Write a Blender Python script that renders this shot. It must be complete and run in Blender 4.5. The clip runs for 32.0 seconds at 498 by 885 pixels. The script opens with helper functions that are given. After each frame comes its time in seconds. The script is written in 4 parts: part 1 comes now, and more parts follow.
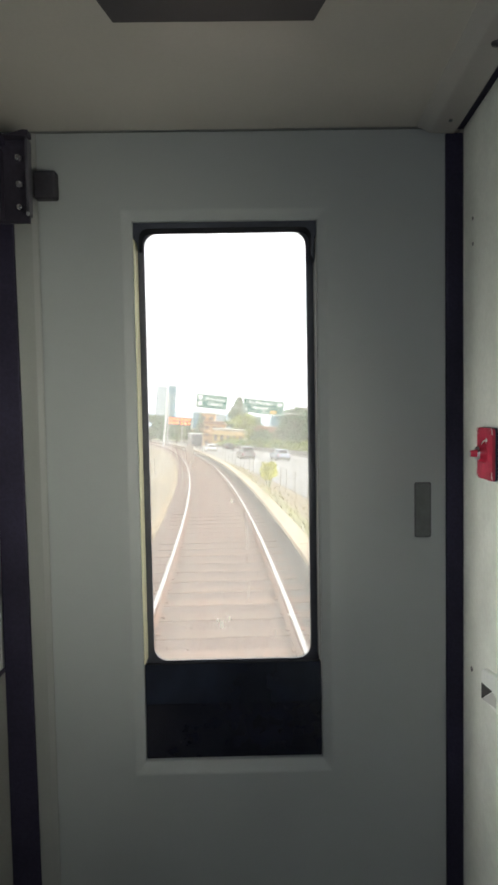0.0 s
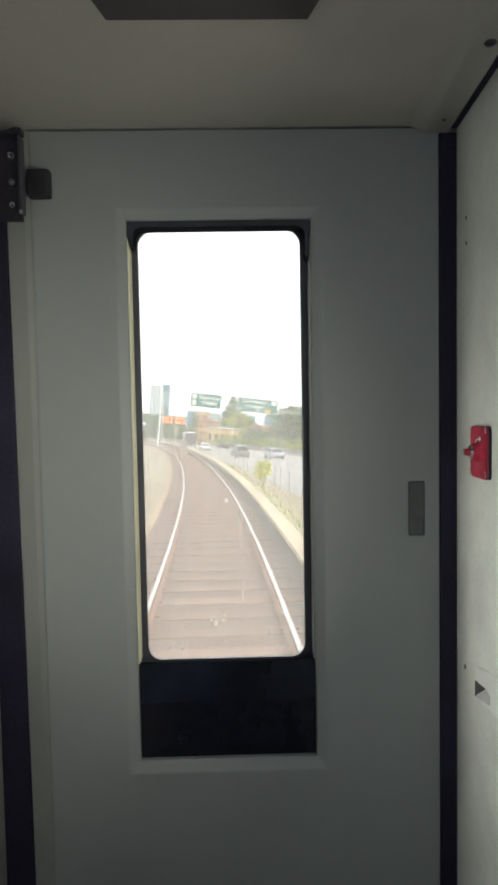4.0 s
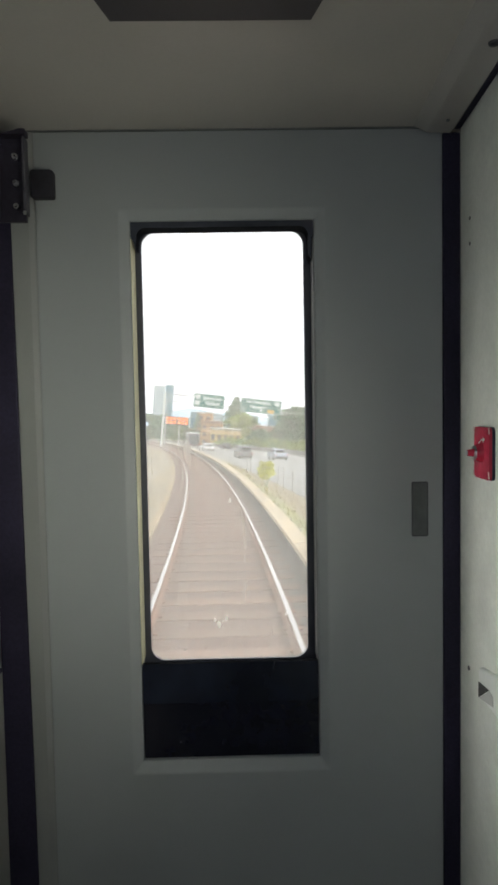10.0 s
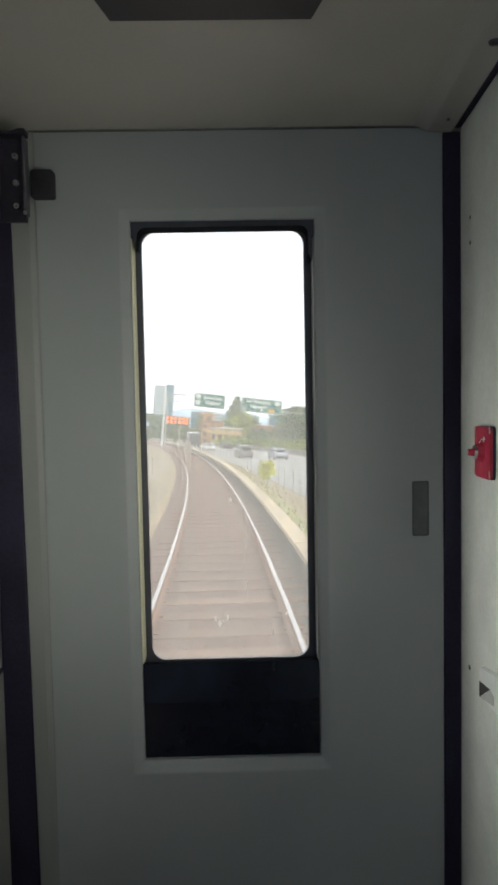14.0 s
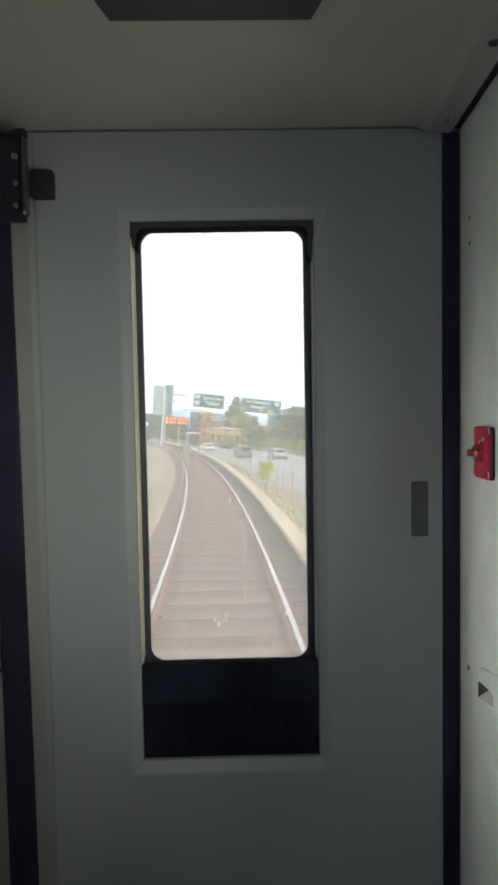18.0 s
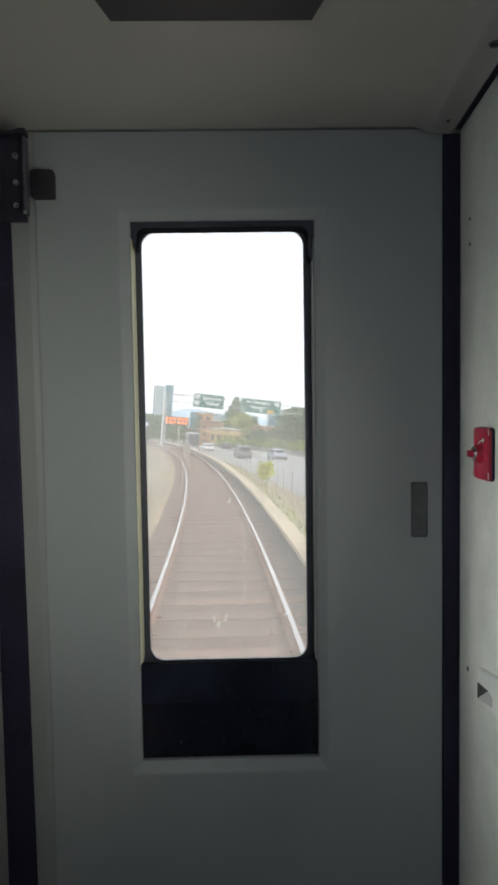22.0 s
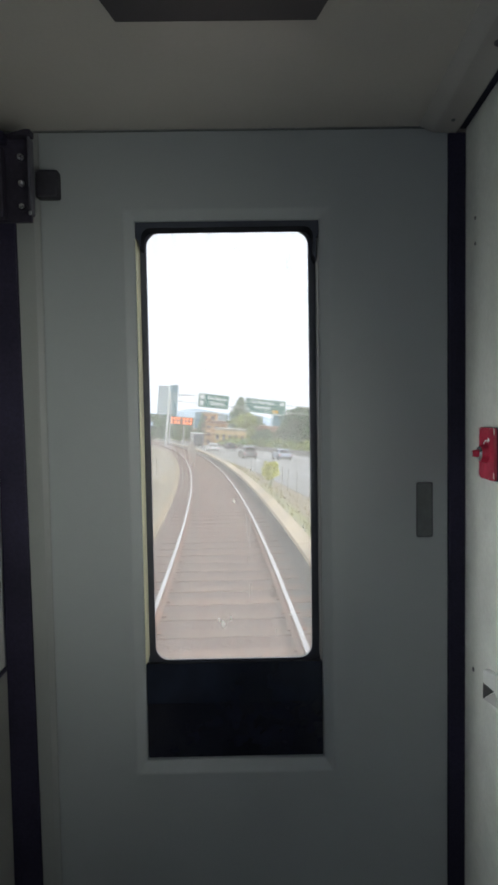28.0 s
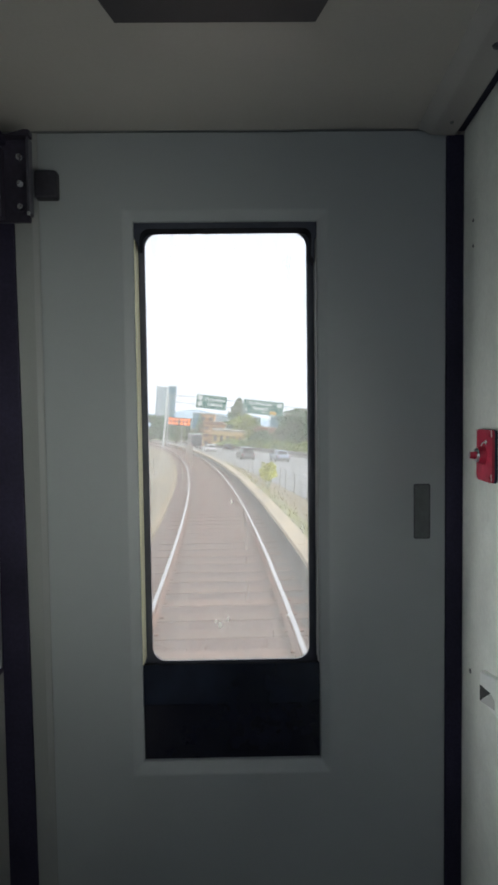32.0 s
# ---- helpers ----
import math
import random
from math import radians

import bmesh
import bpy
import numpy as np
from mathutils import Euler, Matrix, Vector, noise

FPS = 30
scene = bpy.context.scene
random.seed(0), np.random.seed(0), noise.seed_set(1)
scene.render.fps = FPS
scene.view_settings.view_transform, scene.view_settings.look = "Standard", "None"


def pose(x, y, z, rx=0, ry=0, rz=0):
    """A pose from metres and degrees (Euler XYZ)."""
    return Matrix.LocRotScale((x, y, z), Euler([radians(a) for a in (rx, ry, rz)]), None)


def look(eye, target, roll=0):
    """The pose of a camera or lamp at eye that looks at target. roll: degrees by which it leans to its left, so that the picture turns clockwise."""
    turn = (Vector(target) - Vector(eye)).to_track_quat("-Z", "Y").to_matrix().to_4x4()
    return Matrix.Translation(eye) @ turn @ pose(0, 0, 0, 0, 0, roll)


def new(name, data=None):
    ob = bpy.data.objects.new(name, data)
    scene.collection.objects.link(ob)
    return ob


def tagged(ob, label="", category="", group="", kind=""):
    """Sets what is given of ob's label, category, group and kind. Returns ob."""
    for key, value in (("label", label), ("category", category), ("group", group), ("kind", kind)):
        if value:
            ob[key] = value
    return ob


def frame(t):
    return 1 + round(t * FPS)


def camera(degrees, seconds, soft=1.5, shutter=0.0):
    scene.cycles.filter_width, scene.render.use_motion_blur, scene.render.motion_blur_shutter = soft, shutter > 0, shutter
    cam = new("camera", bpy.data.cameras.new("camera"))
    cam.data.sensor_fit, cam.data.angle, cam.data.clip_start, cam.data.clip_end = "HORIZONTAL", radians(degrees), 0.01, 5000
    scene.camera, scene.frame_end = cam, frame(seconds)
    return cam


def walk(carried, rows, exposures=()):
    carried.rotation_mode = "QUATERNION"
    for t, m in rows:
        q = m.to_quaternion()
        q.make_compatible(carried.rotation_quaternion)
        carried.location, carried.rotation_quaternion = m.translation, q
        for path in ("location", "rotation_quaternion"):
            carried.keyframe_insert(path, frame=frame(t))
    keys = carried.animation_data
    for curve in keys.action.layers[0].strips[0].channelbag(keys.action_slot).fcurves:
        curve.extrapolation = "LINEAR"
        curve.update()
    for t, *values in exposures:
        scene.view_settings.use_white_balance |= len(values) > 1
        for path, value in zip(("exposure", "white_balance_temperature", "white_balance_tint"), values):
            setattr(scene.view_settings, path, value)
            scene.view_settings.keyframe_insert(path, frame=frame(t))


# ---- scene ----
EYE = (0.0, 0.0, 1.55)
cam = camera(44.0, 32.0, soft=3.0)
# seconds, yaw, pitch, roll of the hand-held camera, which stays where it is
ROWS = [
    (0.0, -0.705, -2.852, 1.012),
    (0.5, -0.865, -2.904, 0.940),
    (1.0, -0.874, -2.850, 0.963),
    (1.5, -0.924, -2.907, 1.101),
    (2.0, -1.011, -2.935, 0.927),
    (2.5, -0.944, -2.860, 0.944),
    (3.0, -1.213, -2.980, 1.262),
    (3.5, -1.239, -2.938, 1.083),
    (5.5, -1.253, -3.119, 1.011),
    (6.0, -1.165, -3.051, 1.044),
    (6.5, -1.062, -2.982, 0.955),
    (7.0, -1.157, -3.008, 0.947),
    (7.5, -1.115, -2.889, 0.989),
    (8.0, -1.044, -2.801, 1.083),
    (8.5, -1.065, -2.984, 0.971),
    (9.0, -1.040, -3.006, 1.010),
    (9.5, -1.035, -2.923, 1.002),
    (10.0, -0.951, -2.909, 1.018),
    (10.5, -0.909, -2.933, 1.050),
    (11.0, -0.924, -3.006, 1.082),
    (11.5, -0.994, -2.896, 1.190),
    (12.0, -1.016, -2.940, 1.056),
    (12.5, -1.062, -2.903, 0.941),
    (13.0, -1.063, -2.958, 0.891),
    (13.5, -0.934, -2.935, 1.053),
    (14.0, -0.902, -2.945, 1.090),
    (14.5, -0.961, -2.866, 0.991),
    (16.5, -1.002, -2.945, 1.033),
    (17.0, -0.965, -2.940, 1.059),
    (17.5, -0.951, -2.903, 1.080),
    (18.0, -0.968, -2.920, 1.023),
    (18.5, -0.950, -2.941, 0.980),
    (19.0, -0.960, -2.927, 0.982),
    (19.5, -0.986, -2.903, 0.949),
    (20.0, -0.985, -2.881, 1.115),
    (20.5, -0.961, -2.968, 1.154),
    (21.0, -0.951, -2.938, 1.397),
    (21.5, -0.938, -2.947, 0.779),
    (22.0, -0.974, -2.895, 0.875),
    (22.5, -0.893, -2.894, 1.083),
    (23.0, -0.856, -2.933, 0.948),
    (23.5, -0.817, -2.931, 1.126),
    (24.0, -0.741, -2.883, 1.041),
    (24.5, -0.710, -2.748, 1.170),
    (25.0, -0.618, -2.852, 0.768),
    (25.5, -0.661, -2.895, 1.167),
    (27.5, -0.487, -2.939, 1.005),
    (28.0, -0.536, -2.889, 0.926),
    (28.5, -0.574, -2.904, 1.043),
    (29.0, -0.510, -2.838, 0.899),
    (29.5, -0.456, -2.955, 0.948),
    (30.0, -0.517, -2.897, 0.897),
    (30.5, -0.525, -2.913, 0.961),
    (31.0, -0.463, -2.966, 1.254),
    (31.5, -0.433, -2.948, 1.130),
    (32.0, -0.732, -2.789, 0.728),
]
walk(cam, [(t, pose(*EYE, 90 + p, r, y)) for t, y, p, r in ROWS],
     exposures=[(0.0, 0.46, 6440, 13), (3.0, 0.37, 6440, 13), (6.0, 0.26, 6420, 13), (14.0, 0.05, 6300, 13), (25.0, -0.09, 6060, 14), (32.0, -0.10, 5950, 14)])

# ---------------------------------------------------------------- light
SUN_EL, SUN_AZ = radians(52), radians(115)
world = bpy.data.worlds.new("hazy_sky")
scene.world = world
world.use_nodes = True
wn, wl = world.node_tree.nodes, world.node_tree.links
sky = wn.new("ShaderNodeTexSky")
sky.sky_type, sky.sun_disc, sky.sun_elevation, sky.sun_rotation = "NISHITA", False, SUN_EL, SUN_AZ
sky.air_density, sky.dust_density, sky.ozone_density = 1.0, 6.0, 0.6
cloud = wn.new("ShaderNodeMix")
cloud.data_type = "RGBA"
cloud.inputs[0].default_value = 0.75
cloud.inputs[7].default_value = (13.0, 13.2, 13.4, 1)
wl.new(sky.outputs[0], cloud.inputs[6])
wl.new(cloud.outputs[2], wn["Background"].inputs[0])
wn["Background"].inputs[1].default_value = 0.17


def lamp(name, kind, energy, m, color=(1, 1, 1)):
    data = bpy.data.lights.new(name, kind)
    data.energy, data.color = energy, color
    ob = new(name, data)
    ob.matrix_world = m
    return ob


sun = lamp("sun", "SUN", 1.7, look((0, 0, 0), (-math.sin(SUN_AZ), -math.cos(SUN_AZ), -math.tan(SUN_EL))), (1, 0.96, 0.9))
sun.data.angle = radians(12)

# added unseen fill lamps in side openings: side, y, half width, z, half height, watts, spread, aim, colour
FILL_OPENINGS = (
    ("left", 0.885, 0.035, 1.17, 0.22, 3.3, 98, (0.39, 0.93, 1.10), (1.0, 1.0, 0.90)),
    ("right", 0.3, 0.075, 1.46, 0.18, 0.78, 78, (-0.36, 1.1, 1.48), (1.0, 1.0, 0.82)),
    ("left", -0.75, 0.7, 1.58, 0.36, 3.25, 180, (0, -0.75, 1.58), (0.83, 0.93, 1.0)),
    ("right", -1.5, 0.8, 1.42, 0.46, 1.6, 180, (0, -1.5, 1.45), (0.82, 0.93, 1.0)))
for side, wy, hw, wz, hh, watts, spread, aim, tint in FILL_OPENINGS:
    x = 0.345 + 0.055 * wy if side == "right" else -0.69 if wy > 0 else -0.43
    ob = lamp("fill_light_" + side, "AREA", watts, look((x, wy, wz), aim), tint)
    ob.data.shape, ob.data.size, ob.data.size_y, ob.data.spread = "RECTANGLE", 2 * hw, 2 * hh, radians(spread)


# ---------------------------------------------------------------- materials
def material(name, color, rough=0.6, metal=0.0, grain=60.0, vary=0.12, stain=3.0, stain_amt=0.15, bump=0.02, random_amt=0.0, spec=0.5):
    m = bpy.data.materials.new(name)
    m.use_nodes = True
    n, l = m.node_tree.nodes, m.node_tree.links
    p = n["Principled BSDF"]
    p.inputs["Metallic"].default_value = metal
    p.inputs["Specular IOR Level"].default_value = spec
    co = n.new("ShaderNodeTexCoord")
    fine = n.new("ShaderNodeTexNoise")
    fine.inputs["Scale"].default_value, fine.inputs["Detail"].default_value = grain, 5
    wide = n.new("ShaderNodeTexNoise")
    wide.inputs["Scale"].default_value, wide.inputs["Detail"].default_value = stain, 4
    for t in (fine, wide):
        l.new(co.outputs["Object"], t.inputs["Vector"])

    def ramp(src, amt):
        r = n.new("ShaderNodeMapRange")
        r.inputs[1].default_value, r.inputs[2].default_value = 0.3, 0.7
        r.inputs[3].default_value, r.inputs[4].default_value = 1 - amt, 1 + amt
        l.new(src, r.inputs[0])
        return r.outputs[0]

    def mul(a, b):
        x = n.new("ShaderNodeMath")
        x.operation = "MULTIPLY"
        l.new(a, x.inputs[0])
        l.new(b, x.inputs[1])
        return x.outputs[0]

    k = mul(ramp(fine.outputs[0], vary), ramp(wide.outputs[0], stain_amt))
    if random_amt:
        info = n.new("ShaderNodeObjectInfo")
        r = n.new("ShaderNodeMapRange")
        r.inputs[3].default_value, r.inputs[4].default_value = 1 - random_amt, 1 + random_amt
        l.new(info.outputs["Random"], r.inputs[0])
        k = mul(k, r.outputs[0])
    sc = n.new("ShaderNodeVectorMath")
    sc.operation = "SCALE"
    sc.inputs[0].default_value = color
    l.new(k, sc.inputs[3])
    l.new(sc.outputs[0], p.inputs["Base Color"])
    rr = n.new("ShaderNodeMapRange")
    rr.inputs[3].default_value, rr.inputs[4].default_value = max(0.02, rough - 0.08), min(1, rough + 0.08)
    l.new(wide.outputs[0], rr.inputs[0])
    l.new(rr.outputs[0], p.inputs["Roughness"])
    if bump:
        b = n.new("ShaderNodeBump")
        b.inputs["Strength"].default_value, b.inputs["Distance"].default_value = bump * 8, bump * 0.1
        l.new(fine.outputs[0], b.inputs["Height"])
        l.new(b.outputs[0], p.inputs["Normal"])
    return m


M = {}
M["door"] = material("door_paint", (0.333, 0.354, 0.357), 0.55, grain=350, vary=0.015, stain=2.2, stain_amt=0.05, bump=0.004)
M["trim"] = material("lit_cream_trim", (0.84, 0.79, 0.58), 0.45, grain=200, vary=0.04, stain=9, stain_amt=0.1, bump=0.004)
M["frame"] = material("frame_paint", (0.262, 0.270, 0.262), 0.45, grain=350, vary=0.02, stain=3, stain_amt=0.06, bump=0.004)
M["wall"] = material("wall_laminate", (0.715, 0.74, 0.685), 0.58, grain=120, vary=0.045, stain=9, stain_amt=0.10, bump=0.008, spec=0.25)
M["dado"] = material("dado_laminate", (0.21, 0.207, 0.195), 0.6, grain=420, vary=0.16, stain=3, stain_amt=0.1, bump=0.004)
M["cove"] = material("cove_paint", (0.44, 0.42, 0.395), 0.24, grain=250, vary=0.02, stain=2, stain_amt=0.05, bump=0.004)
M["grey_wall"] = material("grey_laminate", (0.42, 0.42, 0.41), 0.55, grain=200, vary=0.04, stain=3, stain_amt=0.08, bump=0.004)
M["ceiling"] = material("ceiling_panel", (0.50, 0.468, 0.427), 0.34, grain=250, vary=0.02, stain=2, stain_amt=0.05, bump=0.004)
M["floor"] = material("rubber_floor", (0.05, 0.052, 0.055), 0.7, grain=400, vary=0.25, stain=4, stain_amt=0.2, bump=0.02)
M["seal"] = material("black_rubber", (0.026, 0.023, 0.045), 0.6, grain=200, vary=0.15, stain=5, stain_amt=0.3, bump=0.01, spec=0.2)
M["gasket"] = material("window_gasket", (0.052, 0.058, 0.078), 0.42, grain=200, vary=0.1, stain=12, stain_amt=0.3, bump=0.01, spec=0.3)
M["black_glass"] = material("black_glass", (0.009, 0.0105, 0.019), 0.12, grain=30, vary=0.2, stain=6, stain_amt=0.2, bump=0.0)
M["tinted"] = material("tinted_band", (0.009, 0.012, 0.022), 0.22, grain=30, vary=0.15, stain=7, stain_amt=0.5, bump=0.0)
M["steel_dark"] = material("dark_steel", (0.10, 0.10, 0.11), 0.45, metal=0.7, grain=120, vary=0.2, stain=14, stain_amt=0.3, bump=0.01)
M["iron"] = material("blackened_iron", (0.036, 0.031, 0.048), 0.5, metal=0.3, grain=120, vary=0.2, stain=14, stain_amt=0.3, bump=0.01)
M["steel"] = material("bright_steel", (0.55, 0.55, 0.56), 0.28, metal=1.0, grain=150, vary=0.12, stain=20, stain_amt=0.2, bump=0.005)
M["fixture"] = material("fixture_plastic", (0.038, 0.034, 0.042), 0.5, grain=200, vary=0.05, stain=4, stain_amt=0.15, bump=0.005)
M["red"] = material("red_enamel", (0.47, 0.034, 0.070), 0.20, grain=90, vary=0.08, stain=30, stain_amt=0.2, bump=0.006)
M["pale_pink"] = material("pale_pink_enamel", (0.62, 0.36, 0.37), 0.4, grain=90, vary=0.2, bump=0.004)
M["plastic"] = material("white_plastic", (0.80, 0.82, 0.79), 0.4, grain=200, vary=0.02, stain=10, stain_amt=0.06, bump=0.004)
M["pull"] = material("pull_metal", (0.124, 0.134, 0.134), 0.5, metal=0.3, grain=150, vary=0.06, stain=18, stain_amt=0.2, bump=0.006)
# near-sheenless black for edges that would otherwise show window light
M["matt_black"] = material("matt_black_no_sheen", (0.013, 0.014, 0.018), 0.95, bump=0, spec=0.02)
M["flange"] = material("grey_flange_steel", (0.075, 0.072, 0.090), 0.4, metal=0.4, grain=120, vary=0.2, stain=14, stain_amt=0.3, bump=0.01)
M["buffer"] = material("worn_rubber", (0.030, 0.028, 0.037), 0.6, grain=160, vary=0.15, stain=25, stain_amt=0.3, bump=0.01)
M["lip"] = material("grey_plastic", (0.52, 0.53, 0.51), 0.45, grain=200, vary=0.03, stain=10, stain_amt=0.06, bump=0.004)
M["border"] = material("printed_border", (0.068, 0.072, 0.09), 0.35, grain=200, vary=0.1, stain=12, stain_amt=0.2, bump=0.003)
M["hole"] = material("dark_recess_shade", (0.05, 0.05, 0.05), 0.8, bump=0)
M["shell"] = material("aluminium_shell", (0.42, 0.43, 0.45), 0.35, metal=0.8, grain=80, vary=0.06, stain=1, stain_amt=0.1, bump=0.004)
# outside
M["ballast"] = material("rusty_ballast", (0.096, 0.047, 0.031), 0.9, grain=14, vary=0.35, stain=0.5, stain_amt=0.2, bump=0.25)
M["dark_ballast"] = material("dark_ballast", (0.062, 0.053, 0.044), 0.92, grain=14, vary=0.35, stain=0.6, stain_amt=0.25, bump=0.25)
M["ground"] = material("dry_ground", (0.22, 0.175, 0.105), 0.95, grain=4, vary=0.3, stain=0.12, stain_amt=0.25, bump=0.2)
M["grass"] = material("dry_grass", (0.21, 0.205, 0.075), 0.95, grain=9, vary=0.4, stain=0.35, stain_amt=0.4, bump=0.3)
M["sleeper"] = material("dusty_sleeper", (0.150, 0.089, 0.061), 0.85, grain=20, vary=0.2, stain=2.5, stain_amt=0.25, bump=0.06, random_amt=0.18)
M["rail_side"] = material("rusty_rail", (0.20, 0.10, 0.06), 0.75, grain=30, vary=0.3, stain=1.5, stain_amt=0.3, bump=0.03)
M["rail_top"] = material("polished_rail", (0.58, 0.55, 0.52), 0.32, metal=1.0, grain=40, vary=0.05, stain=1.5, stain_amt=0.08, bump=0)
M["board"] = material("cover_board", (0.40, 0.315, 0.20), 0.7, grain=8, vary=0.15, stain=0.6, stain_amt=0.3, bump=0.02, random_amt=0.15)
M["asphalt"] = material("pale_concrete_road", (0.25, 0.245, 0.225), 0.85, grain=6, vary=0.1, stain=0.1, stain_amt=0.15, bump=0.03)
M["line"] = material("road_paint", (0.75, 0.75, 0.72), 0.7, bump=0)
M["concrete"] = material("concrete", (0.40, 0.37, 0.31), 0.85, grain=5, vary=0.15, stain=0.4, stain_amt=0.25, bump=0.05, random_amt=0.08)
M["barrier"] = material("stained_concrete", (0.24, 0.23, 0.21), 0.9, grain=4, vary=0.15, stain=0.3, stain_amt=0.3, bump=0.05, random_amt=0.12)
M["bark"] = material("bark", (0.12, 0.085, 0.06), 0.95, grain=12, vary=0.3, bump=0.2)
M["galv"] = material("galvanised_steel", (0.45, 0.46, 0.46), 0.45, metal=0.6, grain=10, vary=0.1, bump=0.01)
M["galv_pale"] = material("pale_galvanised_steel", (0.62, 0.64, 0.60), 0.6, metal=0.2, grain=10, vary=0.1, bump=0.01)
M["paint_case"] = material("sign_case", (0.06, 0.05, 0.045), 0.6, bump=0)
M["tyre"] = material("tyre_rubber", (0.02, 0.02, 0.02), 0.8, bump=0)
M["car_glass"] = material("car_glass", (0.02, 0.025, 0.03), 0.08, bump=0, spec=0.8)
M["tail"] = material("tail_light", (0.45, 0.02, 0.02), 0.3, bump=0)
M["sign_green"] = material("green_sign", (0.002, 0.155, 0.122), 0.6, grain=3, vary=0.06, bump=0)
M["sign_white"] = material("white_sign_paint", (0.8, 0.82, 0.8), 0.5, bump=0)
M["sign_yellow"] = material("yellow_sign_paint", (0.75, 0.42, 0.04), 0.5, bump=0)


def foliage(name, color):
    m = material(name, color, 0.75, grain=1.2, vary=0.4, stain=0.25, stain_amt=0.3, bump=0, random_amt=0.15)
    n, l = m.node_tree.nodes, m.node_tree.links
    geo = n.new("ShaderNodeNewGeometry")
    r = n.new("ShaderNodeMapRange")
    r.inputs[3].default_value, r.inputs[4].default_value = 0.6, 1.4
    l.new(geo.outputs["Random Per Island"], r.inputs[0])
    p = n["Principled BSDF"]
    src = p.inputs["Base Color"].links[0].from_socket
    sc = n.new("ShaderNodeVectorMath")
    sc.operation = "SCALE"
    l.new(src, sc.inputs[0])
    l.new(r.outputs[0], sc.inputs[3])
    l.new(sc.outputs[0], p.inputs["Base Color"])
    return m


M["grass_blade"] = foliage("grass_blades", (0.34, 0.30, 0.09))
M["leaf_dark"] = foliage("dark_leaves", (0.050, 0.140, 0.045))
M["leaf"] = foliage("green_leaves", (0.115, 0.215, 0.060))
M["leaf_light"] = foliage("yellow_green_leaves", (0.25, 0.32, 0.055))


def dusty_glass():
    m = bpy.data.materials.new("dusty_window_glass")
    m.use_nodes = True
    n, l = m.node_tree.nodes, m.node_tree.links
    n.remove(n["Principled BSDF"])
    clear = n.new("ShaderNodeBsdfTransparent")
    clear.inputs[0].default_value = (0.94, 0.96, 0.955, 1)
    gloss = n.new("ShaderNodeBsdfGlossy")
    gloss.inputs["Roughness"].default_value = 0.02
    fres = n.new("ShaderNodeFresnel")
    fres.inputs[0].default_value = 1.45
    dust = n.new("ShaderNodeBsdfTranslucent")
    dust.inputs[0].default_value = (0.98, 0.94, 0.83, 1)
    co = n.new("ShaderNodeTexCoord")
    stretch = n.new("ShaderNodeMapping")
    stretch.inputs["Scale"].default_value = (1, 1, 0.14)
    l.new(co.outputs["Object"], stretch.inputs[0])
    streak = n.new("ShaderNodeTexNoise")
    streak.inputs["Scale"].default_value, streak.inputs["Detail"].default_value = 45, 6
    l.new(stretch.outputs[0], streak.inputs["Vector"])
    rng = n.new("ShaderNodeMapRange")
    rng.inputs[1].default_value, rng.inputs[2].default_value = 0.3, 0.75
    rng.inputs[3].default_value, rng.inputs[4].default_value = 0.172, 0.280
    l.new(streak.outputs[0], rng.inputs[0])
    a, b = n.new("ShaderNodeMixShader"), n.new("ShaderNodeMixShader")
    l.new(rng.outputs[0], a.inputs[0])
    l.new(clear.outputs[0], a.inputs[1])
    l.new(dust.outputs[0], a.inputs[2])
    l.new(fres.outputs[0], b.inputs[0])
    l.new(a.outputs[0], b.inputs[1])
    l.new(gloss.outputs[0], b.inputs[2])
    l.new(b.outputs[0], n["Material Output"].inputs[0])
    return m


M["glass"] = dusty_glass()
M["clear"] = bpy.data.materials.new("clear_opening_glass")
M["clear"].use_nodes = True
M["clear"].node_tree.nodes["Principled BSDF"].inputs["Transmission Weight"].default_value = 1.0
M["clear"].node_tree.nodes["Principled BSDF"].inputs["Roughness"].default_value = 0.0
M["splash"] = bpy.data.materials.new("dried_splash")
M["splash"].use_nodes = True
nt = M["splash"].node_tree
film = nt.nodes.new("ShaderNodeBsdfTranslucent")
film.inputs[0].default_value = (0.97, 0.96, 0.9, 1)
see, half = nt.nodes.new("ShaderNodeBsdfTransparent"), nt.nodes.new("ShaderNodeMixShader")
half.inputs[0].default_value = 0.75
nt.links.new(see.outputs[0], half.inputs[1])
nt.links.new(film.outputs[0], half.inputs[2])
nt.links.new(half.outputs[0], nt.nodes["Material Output"].inputs[0])


# ---------------------------------------------------------------- mesh helpers
def mesh_of(name, bm, mats, smooth=False):
    me = bpy.data.meshes.new(name)
    bmesh.ops.recalc_face_normals(bm, faces=bm.faces[:])
    bm.to_mesh(me)
    bm.free()
    for m in (mats if isinstance(mats, (list, tuple)) else [mats]):
        me.materials.append(m)
    if smooth:
        me.shade_smooth()
    return me


def part(name, bm, mat, parent, label="", smooth=False):
    ob = new(name, mesh_of(name, bm, mat, smooth))
    ob.parent = parent
    if label:
        tagged(ob, label)
    return ob


def thing(name, label, category, group="", kind="", at=(0, 0, 0)):
    ob = new(name)
    ob.location = at
    ob.empty_display_size = 0.1
    return tagged(ob, label, category, group, kind)


def solid(name, bm, mat, label, category, group="", kind="", smooth=False):
    return tagged(new(name, mesh_of(name, bm, mat, smooth)), label, category, group, kind)


